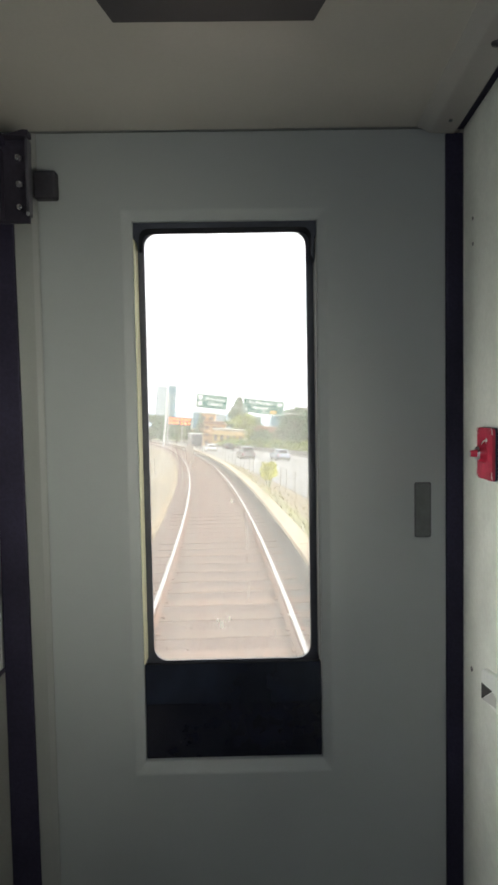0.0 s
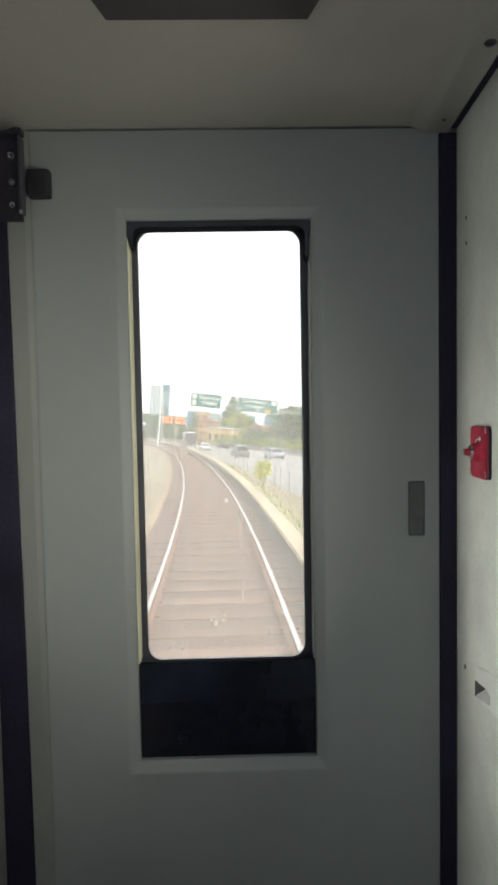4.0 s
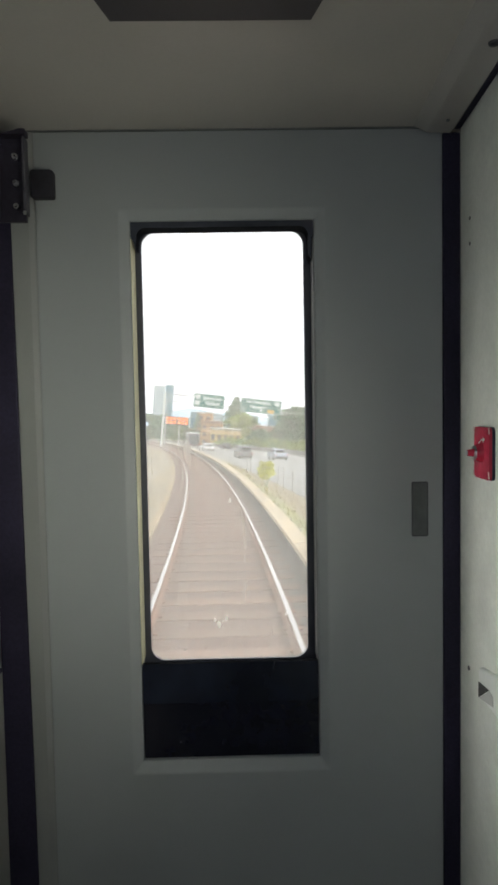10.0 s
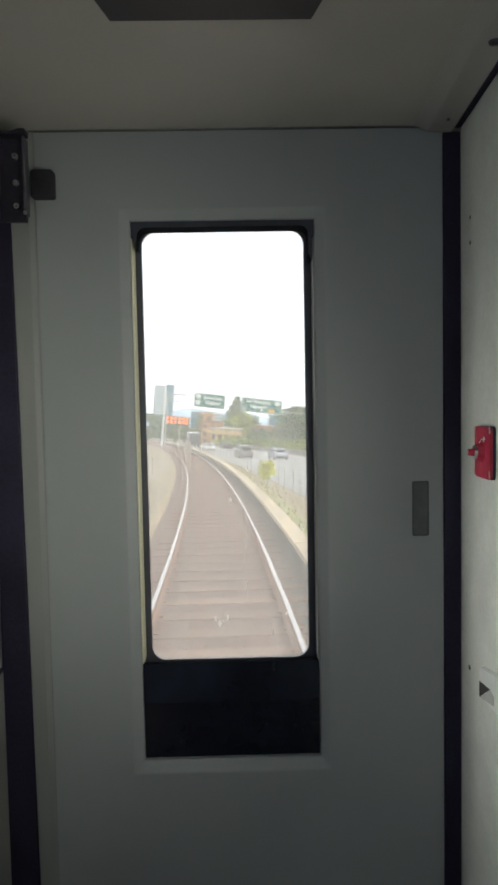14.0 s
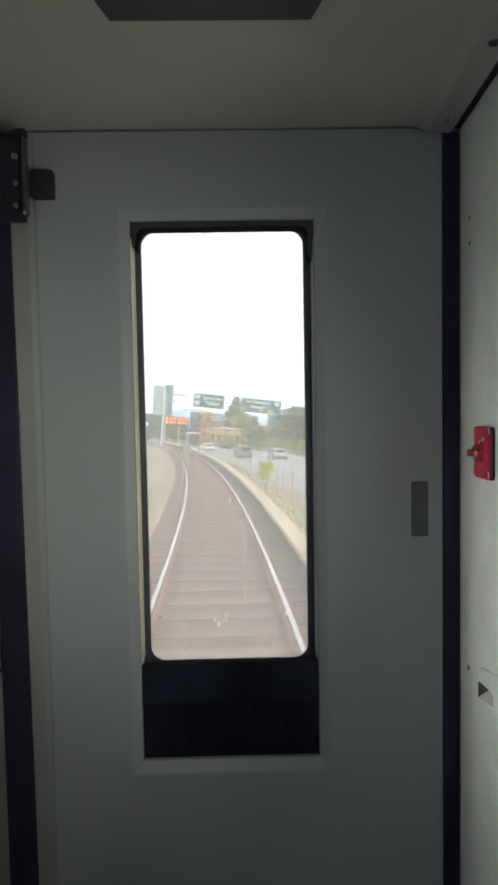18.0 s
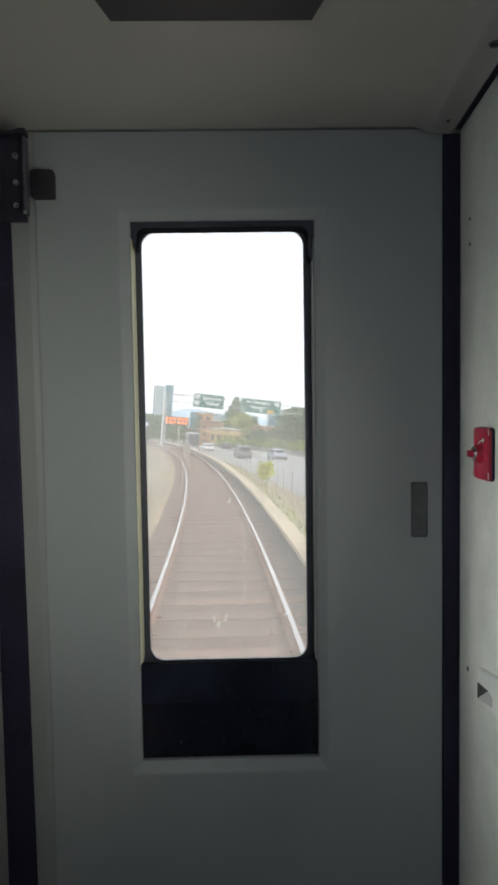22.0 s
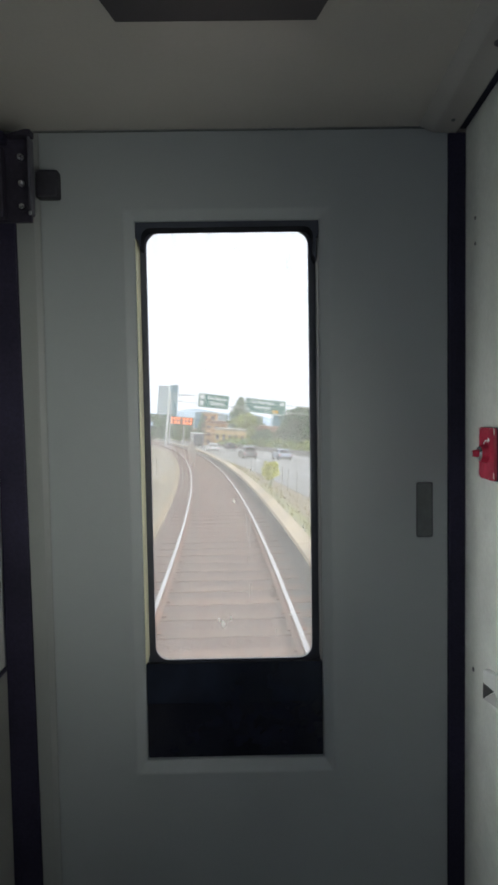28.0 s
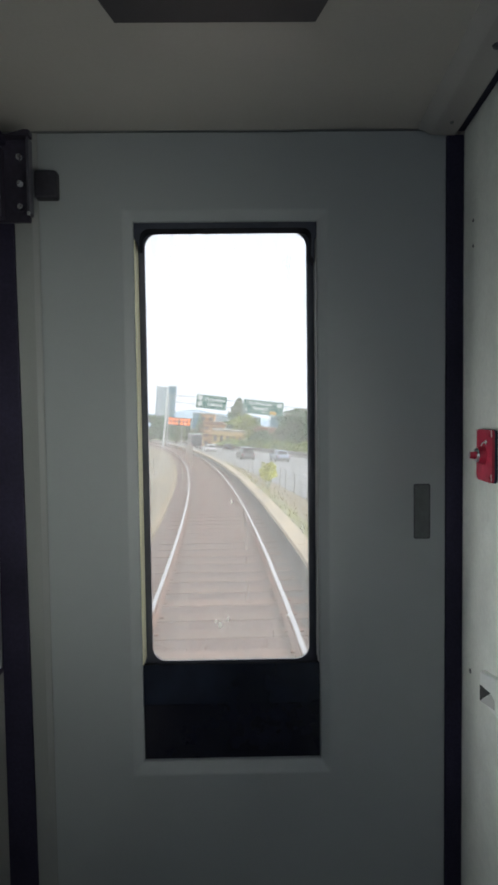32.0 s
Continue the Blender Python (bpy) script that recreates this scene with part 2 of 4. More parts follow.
def box(x0, x1, y0, y1, z0, z1, bevel=0.0, seg=2, bm=None):
    own = bmesh.new()
    bmesh.ops.create_cube(own, size=1)
    for v in own.verts:
        v.co = Vector(((x0 + x1) / 2 + v.co.x * (x1 - x0), (y0 + y1) / 2 + v.co.y * (y1 - y0), (z0 + z1) / 2 + v.co.z * (z1 - z0)))
    if bevel:
        bmesh.ops.bevel(own, geom=own.edges[:], offset=bevel, segments=seg, affect="EDGES", profile=0.5)
    if bm is None:
        return own
    return join(bm, own)


def join(bm, other):
    tmp = bpy.data.meshes.new("tmp")
    other.to_mesh(tmp)
    other.free()
    bm.from_mesh(tmp)
    bpy.data.meshes.remove(tmp)
    return bm


def cyl(p, q, r0, r1=None, n=16, bm=None):
    own = bmesh.new()
    p, q = Vector(p), Vector(q)
    bmesh.ops.create_cone(own, cap_ends=True, segments=n, radius1=r0, radius2=r0 if r1 is None else r1, depth=(q - p).length)
    turn = (q - p).to_track_quat("Z", "Y").to_matrix().to_4x4()
    bmesh.ops.transform(own, matrix=Matrix.Translation((p + q) / 2) @ turn, verts=own.verts[:])
    return own if bm is None else join(bm, own)


def prism(outline, y0, y1):
    """A slab from an outline in x and z, between two depths."""
    bm = bmesh.new()
    a = [bm.verts.new((x, y0, z)) for x, z in outline]
    b = [bm.verts.new((x, y1, z)) for x, z in outline]
    bm.faces.new(a)
    bm.faces.new(b[::-1])
    for i in range(len(a)):
        j = (i + 1) % len(a)
        bm.faces.new((a[i], b[i], b[j], a[j]))
    return bm


def rounded(x0, x1, z0, z1, r, n=8):
    out = []
    for cx, cz, a0 in ((x1 - r, z1 - r, 0), (x0 + r, z1 - r, 90), (x0 + r, z0 + r, 180), (x1 - r, z0 + r, 270)):
        for i in range(n + 1):
            a = radians(a0 + 90 * i / n)
            out.append((cx + r * math.cos(a), cz + r * math.sin(a)))
    return out


def ring(outer, inner, y0, y1):
    """A frame between two outlines with equally many points."""
    bm = bmesh.new()
    loops = [[bm.verts.new((x, y, z)) for x, z in o] for o, y in ((outer, y0), (inner, y0), (inner, y1), (outer, y1))]
    k = len(outer)
    for a in range(4):
        b = (a + 1) % 4
        for i in range(k):
            j = (i + 1) % k
            bm.faces.new((loops[a][i], loops[a][j], loops[b][j], loops[b][i]))
    return bm


def rect_like(rounded_pts, x0, x1, z0, z1):
    """The same number of points on a sharp-cornered rectangle."""
    n = len(rounded_pts) // 4
    return [c for c in ((x1, z1), (x0, z1), (x0, z0), (x1, z0)) for _ in range(n)]


# ---------------------------------------------------------------- carriage end: setting
D = 1.10                     # inner face of the end door
CEIL = 2.042
WALL_YAW = radians(-3.08)
WX = 0.396                   # right wall where it meets the end door


def wall_x(y):
    return WX + (D - y) * math.tan(WALL_YAW)


# floor, ceiling and walls reach back behind the camera
solid("floor", box(-0.72, 0.52, -2.6, 1.16, -0.06, 0.0), M["floor"], "dark speckled rubber carriage floor", "floor", kind="structure")
solid("ceiling", box(-0.72, 0.52, -2.6, D - 0.001, CEIL, CEIL + 0.05), M["ceiling"], "smooth beige-grey ceiling panel above the end door", "ceiling", kind="structure")


def wall_side(name, face, out, side, label, mat="wall"):
    """A side wall with its added fill-light openings; face(y) gives its inner face."""
    bm = bmesh.new()
    spans, y0 = [], -2.6
    for _, wy, hw, wz, hh, *_ in sorted((w for w in FILL_OPENINGS if w[0] == side), key=lambda w: w[1]):
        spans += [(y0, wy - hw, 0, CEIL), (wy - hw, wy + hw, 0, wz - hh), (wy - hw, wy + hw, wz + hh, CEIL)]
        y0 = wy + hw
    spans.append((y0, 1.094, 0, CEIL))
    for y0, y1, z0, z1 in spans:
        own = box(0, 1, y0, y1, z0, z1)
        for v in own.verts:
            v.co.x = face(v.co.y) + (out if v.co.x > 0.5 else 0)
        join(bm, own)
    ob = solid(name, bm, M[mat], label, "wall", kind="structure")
    # frame and pane for each added opening, all out of view
    for _, wy, hw, wz, hh, *_ in (w for w in FILL_OPENINGS if w[0] == side):
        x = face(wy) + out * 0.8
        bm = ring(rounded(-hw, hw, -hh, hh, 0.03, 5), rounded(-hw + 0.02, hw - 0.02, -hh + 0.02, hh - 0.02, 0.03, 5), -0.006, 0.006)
        wf = thing("fill_opening_1", "added unseen side opening for fill light with a black rubber frame", "window", kind="structure")
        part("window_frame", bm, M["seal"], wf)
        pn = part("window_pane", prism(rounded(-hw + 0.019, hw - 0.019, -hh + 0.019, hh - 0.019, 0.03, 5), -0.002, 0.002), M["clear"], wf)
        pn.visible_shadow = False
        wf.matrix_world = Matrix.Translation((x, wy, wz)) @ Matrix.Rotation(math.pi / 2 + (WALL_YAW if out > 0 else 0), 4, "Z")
    return ob


wall_side("wall_right", wall_x, 0.05, "right", "pale grey-green laminate wall panel beside the end door")
solid("dado_panel", box(-0.4372, -0.4335, -2.55, 1.0935, 0.08, 1.09, 0.001), M["dado"], "speckled grey lower wall panel on the hinge side", "wall panel", kind="structure")
solid("dado_seam", box(-0.4374, -0.4330, -2.55, 1.0935, 1.0905, 1.0975, 0.0008), M["seal"], "thin black strip along the lower wall panel", "trim", kind="structure")
# thick wall, so its forward opening narrows the fill light
wall_side("wall_left", lambda y: -0.4375, -0.26, "left", "grey wall panel behind the hinge bracket", "grey_wall")
solid("wall_back", box(-0.72, 0.52, -2.65, -2.6, 0, CEIL), M["seal"], "plain dark partition closing the vestibule", "wall", kind="structure")
solid("underframe", box(-0.60, 0.50, -2.6, 1.12, -0.90, -0.061), M["shell"], "plain grey underframe below the carriage floor", "underframe", kind="structure")
# carriage end wall round the doorway
bm = box(-0.72, -0.437, D + 0.002, D + 0.10, -0.06, 2.3)
box(0.397, 0.52, D + 0.002, D + 0.10, -0.06, 2.3, bm=bm)
box(-0.437, 0.397, D + 0.072, D + 0.10, 2.02, 2.3, bm=bm)
solid("wall_end", bm, M["shell"], "metal end wall of the carriage round the doorway", "wall", kind="structure")

solid("door_head", box(-0.437, 0.397, D - 0.0005, D + 0.071, 2.0413, 2.12), M["frame"], "grey door head above the end door", "door frame", kind="structure")

# grey strip put in for the soft shade where door meets ceiling
solid("head_seal", box(-0.437, 0.3655, D + 0.004, D + 0.02, 2.0392, 2.0411), M["pull"], "grey strip standing in for the shade line above the end door", "seal", kind="structure")

# cove moulding between ceiling and right wall
bm = bmesh.new()
prof = [(0.3085, 2.0437), (0.3125, 2.0428), (0.317, 2.0402), (0.333, 2.0322), (0.3375, 2.0304), (0.342, 2.0298), (0.3790, 2.0284), (0.3815, 2.0300), (0.3815, 2.05), (0.3085, 2.05)]
rings = []
for y in (D - 0.004, -2.6):
    rings.append([bm.verts.new((x - WX + wall_x(y), y, z)) for x, z in prof])
for i in range(len(prof)):
    j = (i + 1) % len(prof)
    bm.faces.new((rings[0][i], rings[0][j], rings[1][j], rings[1][i]))
bm.faces.new(rings[0])
bm.faces.new(rings[1][::-1])
cove = solid("cove_moulding", bm, M["cove"], "beige-grey cove moulding with screws along the ceiling edge", "moulding", kind="structure")
for y, r in ((1.047, 0.0035), (0.832, 0.0085)):
    x = wall_x(y) - 0.036
    bm = cyl((x, y, 2.0302), (x, y, 2.0268), r, r * 0.8, 16)
    box(x - r * 0.6, x + r * 0.6, y - 0.0007, y + 0.0007, 2.0260, 2.0269, bm=bm)
    part("screw", bm, M["steel_dark"] if r > 0.005 else M["pull"], cove)
# black strip standing in for the shaded gap between the cove and the wall
bm = bmesh.new()
own = box(0, 1, -2.6, D - 0.006, 2.0350, 2.048)
for v in own.verts:
    v.co.x = wall_x(v.co.y) + (-0.0140 if v.co.x < 0.5 else 0.004)
join(bm, own)
solid("shadow_gap", bm, M["seal"], "black strip standing in for the shaded gap between cove moulding and wall", "trim", kind="structure")
# door seals
solid("seal_right", box(0.366, 0.3965, D - 0.004, D + 0.03, 0, 2.031, 0.003), M["seal"], "black rubber door seal beside the right wall", "seal", kind="structure", smooth=False)
bm = box(-0.4375, -0.389, D - 0.002, D + 0.03, 0, 2.035, 0.003)
for v in bm.verts:
    if v.co.x > -0.41:
        v.co.x += 0.0098 - 0.0066 * v.co.z      # the visible strip narrows upwards
solid("seal_left", bm, M["seal"], "black rubber door seal on the hinge side", "seal", kind="structure")
bm = bmesh.new()
rings = [[bm.verts.new((x + (0.0098 - 0.0066 * z if x < -0.37 else 0), y, z)) for x, y in
          ((-0.3885, D + 0.05), (-0.3885, D - 0.001), (-0.3872, D - 0.0024), (-0.3600, D - 0.0016), (-0.3515, D + 0.0012), (-0.34855, D + 0.0018), (-0.34855, D + 0.05))] for z in (0, 2.0395)]
for i in range(7):
    bm.faces.new((rings[0][i], rings[0][(i + 1) % 7], rings[1][(i + 1) % 7], rings[1][i]))
bm.faces.new(rings[0])
bm.faces.new(rings[1][::-1])
solid("door_post", bm, M["frame"], "grey painted door post on the hinge side", "door frame", kind="structure")

# ---------------------------------------------------------------- end door with its window
door = thing("end_door", "closed grey painted carriage end door with a tall narrow window", "door", kind="structure", at=(0, 0, 0))
OX0, OX1, OZ0, OZ1 = -0.1868, 0.1390, 0.9100, 1.8880       # recess
CW, CD = 0.0175, 0.009                                     # chamfer width and depth
DX0, DX1 = -0.3485, 0.3655
bm = bmesh.new()
loops = []
for (x0, x1, z0, z1), y in (((DX0, DX1, 0.012, 2.0390), D), ((OX0 - CW, OX1 + CW, OZ0 - CW - 0.004, OZ1 + CW), D),
                            ((OX0, OX1, OZ0, OZ1), D + CD), ((OX0, OX1, OZ0, OZ1), D + 0.07), ((DX0, DX1, 0.012, 2.0390), D + 0.07)):
    loops.append([bm.verts.new(c) for c in ((x0, y, z0), (x1, y, z0), (x1, y, z1), (x0, y, z1))])
for a, b in zip(loops, loops[1:] + loops[:1]):
    for i in range(4):
        j = (i + 1) % 4
        bm.faces.new((a[i], a[j], b[j], b[i]))
sharp = [e for e in bm.edges if all(abs(v.co.y - D) < 1e-5 or abs(v.co.y - D - CD) < 1e-5 for v in e.verts)]
inner = [e for e in sharp if all(-0.3 < v.co.x < 0.3 for v in e.verts)]
outer = [e for e in sharp if e not in inner]
bmesh.ops.bevel(bm, geom=inner, offset=0.0022, segments=2, affect="EDGES", profile=0.5)
bmesh.ops.bevel(bm, geom=[e for e in outer if e.is_valid], offset=0.0012, segments=2, affect="EDGES", profile=0.5)
leaf = part("door_leaf", bm, M["door"], door)

GY = D + 0.048
win = part("window_border", ring(rect_like(rounded(0, 1, 0, 1, 0.1), OX0 + 0.0005, OX1 - 0.0005, OZ0 + 0.0005, OZ1 - 0.0005),
                                 rounded(-0.1733, 0.1237, 1.0815, 1.8800, 0.026), GY, GY + 0.006), M["border"], door, "blackish printed border with rounded corners")
pane = part("window_pane", prism(rounded(-0.176, 0.127, 1.077, 1.8830, 0.028), GY + 0.0015, GY + 0.0045), M["glass"], door, "dusty clear glass pane")
pane.visible_shadow = False
part("lower_panel", box(OX0 + 0.001, OX1 - 0.001, D + 0.0145, D + 0.022, OZ0 + 0.001, 1.0136, 0.0005, 1), M["black_glass"], door, "glossy black panel below the glass")
# separate band colours in a reflection on the panel's upper half
part("tinted_band", box(OX0 + 0.001, OX1 - 0.001, D + 0.0125, D + 0.02, 1.0140, 1.0885, 0.0005, 1), M["tinted"], door, "blue-black band standing in for a reflection under the glass")
# added cap that hides the light line on the panel's top face
part("panel_edge", box(OX0 + 0.001, OX1 - 0.001, D + 0.0122, D + 0.0203, 1.0886, 1.0892), M["matt_black"], door, "matt black cap added to keep light off the panel edge")
# left strip has its catch of light put into a cream colour
for x0, x1 in ((OX0 + 0.0003, OX0 + 0.0024), (OX1 - 0.0024, OX1 - 0.0003)):
    part("side_trim", box(x0, x1, D + 0.0105, GY - 0.0005, 1.0898, OZ1 - 0.030, 0.0004), M["trim"] if x0 < 0 else M["frame"], door, "strip lining the window recess, cream for the light it catches" if x0 < 0 else "grey strip lining the window recess")
# head gasket with a leg down each side and rounded inner corners
head = [(OX0 + 0.0006, OZ1 - 0.0006), (OX0 + 0.0006, OZ1 - 0.026), (OX0 + 0.0060, OZ1 - 0.034), (OX0 + 0.0090, OZ1 - 0.046)]
for cx, a0 in ((OX0 + 0.0270, 180), (OX1 - 0.0260, 90)):
    head += [(cx + 0.0165 * math.cos(radians(a0 - 15 * k)), OZ1 - 0.0270 + 0.0165 * math.sin(radians(a0 - 15 * k))) for k in range(7)]
head += [(OX1 - 0.0100, OZ1 - 0.060), (OX1 - 0.0045, OZ1 - 0.070), (OX1 - 0.0040, OZ1 - 0.030), (OX1 - 0.0006, OZ1 - 0.026), (OX1 - 0.0006, OZ1 - 0.0006)]
bm = prism(head, D + 0.0125, GY - 0.0005)
# side faces painted darker than the front to suppress window light on them
for f in bm.faces:
    f.material_index = 1 if len(f.verts) == 4 else 0
part("top_gasket", bm, [M["gasket"], M["matt_black"]], door, "dark rubber gasket at the window head")
# dried splashes on the glass
for x, z, r in ((-0.045, 1.148, 0.0042), (-0.052, 1.156, 0.0025), (-0.030, 1.160, 0.0028), (-0.020, 1.383, 0.0022), (0.012, 1.44, 0.0018), (-0.110, 1.10, 0.0015), (0.083, 1.165, 0.002)):
    rs = random.Random(int(x * 9000 + z * 700))
    pts = [(x + r * rs.uniform(0.5, 1.2) * math.cos(a), z + 1.8 * r * rs.uniform(0.5, 1.2) * math.sin(a)) for a in (i * 6.283 / 11 for i in range(11))]
    part("splash", prism(pts, GY + 0.0009, GY + 0.00145), M["splash"], pane, "pale dried splash mark")

# flush pull laid flat on the leaf; its darker back stands for recess shade
pull_outer = rounded(0.3085, 0.3385, 1.3185, 1.4180, 0.0035, 4)
pull_inner = rounded(0.3110, 0.3360, 1.3210, 1.4155, 0.0030, 4)
handle = part("flush_pull", ring(pull_outer, pull_inner, D - 0.0012, D + 0.001), M["steel_dark"], door, "grey metal rim of the flush finger pull")
part("pull_plate", prism(pull_inner, D - 0.0004, D + 0.002), M["pull"], handle, "grey-green back of the pull, darkened for recess shade")

# rubber buffer on the leaf, below the bracket
buffer = part("door_buffer", box(-0.350, -0.3105, D - 0.022, D - 0.0002, 1.9215, 1.9690, 0.005, 3), M["buffer"], door, "black rubber buffer block")

# ---------------------------------------------------------------- hinge bracket
bracket = thing("hinge_bracket", "dark steel door bracket with three bolts at the ceiling", "bracket")
BY = D - 0.05
part("back_plate", box(-0.4373, -0.3475, BY, BY + 0.008, 1.872, 2.010, 0.001), M["iron"], bracket)
part("flange", box(-0.3475, -0.3432, BY - 0.014, BY + 0.008, 1.8815, 2.006, 0.002, 3), M["flange"], bracket, "bent steel flange with a thin edge strip")
part("flange_edge", box(-0.3470, -0.3437, BY - 0.0150, BY - 0.0141, 1.884, 2.000, 0.0004, 1), M["flange"], bracket, "thin edge strip")
part("flange_tip", box(-0.3474, -0.3428, BY - 0.0165, BY - 0.0125, 1.8790, 1.8850, 0.001, 2), M["steel"], bracket, "bright tip of the flange")
part("cover", box(-0.4370, -0.3870, BY - 0.02, BY - 0.0005, 1.874, 1.990, 0.003), M["iron"], bracket, "blackened steel cover")
part("top_wedge", prism([(-0.381, 2.0062), (-0.340, 2.0062), (-0.340, 2.0145), (-0.349, 2.0150)], BY - 0.02, BY - 0.001), M["iron"], bracket)
for z in (1.977, 1.934, 1.896):
    bolt = part("bolt", cyl((-0.362, BY - 0.0005, z), (-0.362, BY - 0.006, z), 0.0055, 0.005, 6), M["steel"], bracket, "bright hexagon bolt head")
    part("washer", cyl((-0.362, BY - 0.0001, z), (-0.362, BY - 0.0012, z), 0.008, None, 20), M["iron"], bolt)
    part("bolt_tip", cyl((-0.362, BY - 0.006, z), (-0.362, BY - 0.011, z), 0.003, 0.0025, 12), M["steel"], bolt)
solid("bracket_seal", box(-0.437, -0.3835, BY - 0.022, BY - 0.0005, 1.996, 2.0125, 0.002), M["seal"], "black rubber strip above the hinge bracket", "seal")

# ---------------------------------------------------------------- ceiling box
hatch = thing("ceiling_light", "dark grey plastic light housing with cut corners under the ceiling", "ceiling light")


def octagon(x0, x1, y0, y1, c):
    return [(x0 + c, y1), (x1 - c, y1), (x1, y1 - c * 3.8), (x1, y0), (x0, y0), (x0, y1 - c * 3.8)]


def taper(lo, hi, z0, z1):
    bm = bmesh.new()
    a = [bm.verts.new((x, y, z0)) for x, y in lo]
    b = [bm.verts.new((x, y, z1)) for x, y in hi]
    bm.faces.new(a)
    bm.faces.new(b[::-1])
    for i in range(len(a)):
        j = (i + 1) % len(a)
        bm.faces.new((a[i], a[j], b[j], b[i]))
    return bm


part("body", taper(octagon(-0.159, 0.108, 0.20, 0.780, 0.0105), octagon(-0.163, 0.112, 0.20, 0.787, 0.0105), CEIL - 0.014, CEIL - 0.002), M["fixture"], hatch)
part("rim", taper(octagon(-0.168, 0.117, 0.196, 0.790, 0.0105), octagon(-0.169, 0.118, 0.195, 0.791, 0.0105), CEIL - 0.0022, CEIL + 0.001), M["ceiling"], hatch, "pale rim against the ceiling")

# ---------------------------------------------------------------- things on the right wall
def on_wall(ob, y, z):
    """Seats a thing, built with its back at x = 0 facing -x, on the right wall."""
    ob.matrix_world = Matrix.Translation((wall_x(y), y, z)) @ Matrix.Rotation(WALL_YAW, 4, "Z")
    return ob


def facing_wall(bm):
    """Turns a slab built in x and z to lie against the wall, its front towards -x."""
    bmesh.ops.transform(bm, matrix=Matrix.Rotation(math.pi / 2, 4, "Z"), verts=bm.verts[:])
    return bm


switch = thing("emergency_switch", "glossy red enamelled wall plate with a small key knob", "switch")
bm = prism(rounded(-0.0355, 0.0345, -0.0408, 0.0402, 0.007, 5), 0.0004, 0.009)
bmesh.ops.bevel(bm, geom=[e for e in bm.edges if all(v.co.y > 0.008 for v in e.verts)], offset=0.0022, segments=3, affect="EDGES", profile=0.5)
# black rim behind the plate puts in the shade of its near edge
part("backing", facing_wall(prism(rounded(-0.0368, 0.0350, -0.0415, 0.0408, 0.008, 5), 0.0002, 0.0045)), M["seal"], switch, "thin black rim standing in for the plate's shaded edge")
part("plate", facing_wall(bm), M["red"], switch)
kn = part("knob", cyl((-0.0085, 0, 0), (-0.019, 0, 0), 0.0155, 0.0125, 24), M["red"], switch, "round red boss")
part("collar", cyl((-0.019, 0, 0), (-0.0215, 0, 0), 0.0115, 0.0105, 20), M["steel"], kn, "bright metal ring")
tip = cyl((-0.0215, 0, 0), (-0.031, 0, 0), 0.0062, 0.0048, 16)
bmesh.ops.bevel(tip, geom=[e for e in tip.edges if all(v.co.x < -0.03 for v in e.verts)], offset=0.0012, segments=2, affect="EDGES", profile=0.5)
part("knob_tip", tip, M["red"], kn, "red key tip")
# small bright disc models the highlight on the tip's end
part("wear_mark", cyl((-0.031, 0, 0), (-0.0316, 0, 0), 0.0040, 0.0034, 10), M["steel"], kn, "bright end standing in for a highlight")
for z in (-0.032, 0.032):
    part("screw", cyl((-0.0088, -0.026, z), (-0.0102, -0.026, z), 0.0032, 0.0028, 12), M["red"], switch)
arc = [(-0.004 + 0.021 * math.cos(radians(a)), 0.021 * math.sin(radians(a))) for a in range(35, 100, 8)]
outline = [(y * 1.05, z) for y, z in arc] + [(y * 0.93, z * 0.93) for y, z in arc[::-1]]
part("arrow", facing_wall(prism(outline, 0.0089, 0.0094)), M["sign_white"], switch, "white curved arrow")
part("arrow_tip", facing_wall(prism([(-0.0075, 0.0250), (-0.0075, 0.0165), (-0.0150, 0.0215)], 0.0089, 0.0094)), M["sign_white"], switch, "white arrow head")
# pale marks near the four corners
for y, z, k in ((0.034, 0.034, 1), (-0.034, 0.035, -1), (0.035, -0.034, 1), (-0.034, -0.033, -1)):
    part("chip", facing_wall(prism([(y - 0.0022, z - 0.0055), (y + 0.0012, z - 0.004), (y + 0.0024, z + 0.0052), (y - 0.0008, z + 0.0058)], 0.0086, 0.0093)), M["pale_pink"], switch, "pale mark at the plate corner")
on_wall(switch, 0.959, 1.4785)

latch = thing("wall_latch", "white plastic latch plate with a dark triangle for its shaded recess", "latch")
bm = prism([(0.0335, -0.010), (0.0335, 0.0345), (0.0285, 0.0395), (-0.070, 0.0605), (-0.070, -0.0035)], 0.0004, 0.009)
bmesh.ops.bevel(bm, geom=[e for e in bm.edges if all(v.co.y > 0.008 for v in e.verts)], offset=0.0045, segments=3, affect="EDGES", profile=0.5)
part("plate", facing_wall(bm), M["plastic"], latch)
# recess isn't cut; a dark triangle on the plate gives its shade
part("finger_hole", facing_wall(prism([(0.0295, -0.0100), (0.0295, 0.0160), (-0.0195, 0.0235)], 0.007, 0.0096)), M["hole"], latch, "dark triangle standing in for recess shade")
part("lip", facing_wall(prism([(0.026, -0.0095), (-0.0205, 0.0225), (-0.036, 0.020), (-0.036, 0.0055)], 0.0075, 0.0099)), M["lip"], latch, "pale slanted lip")
part("latch_edge", facing_wall(prism([(-0.0705, -0.008), (-0.0705, 0.046), (-0.0735, 0.046), (-0.0735, -0.008)], 0.0004, 0.009)), M["plastic"], latch, "raised white edge")
on_wall(latch, 0.940, 1.091)

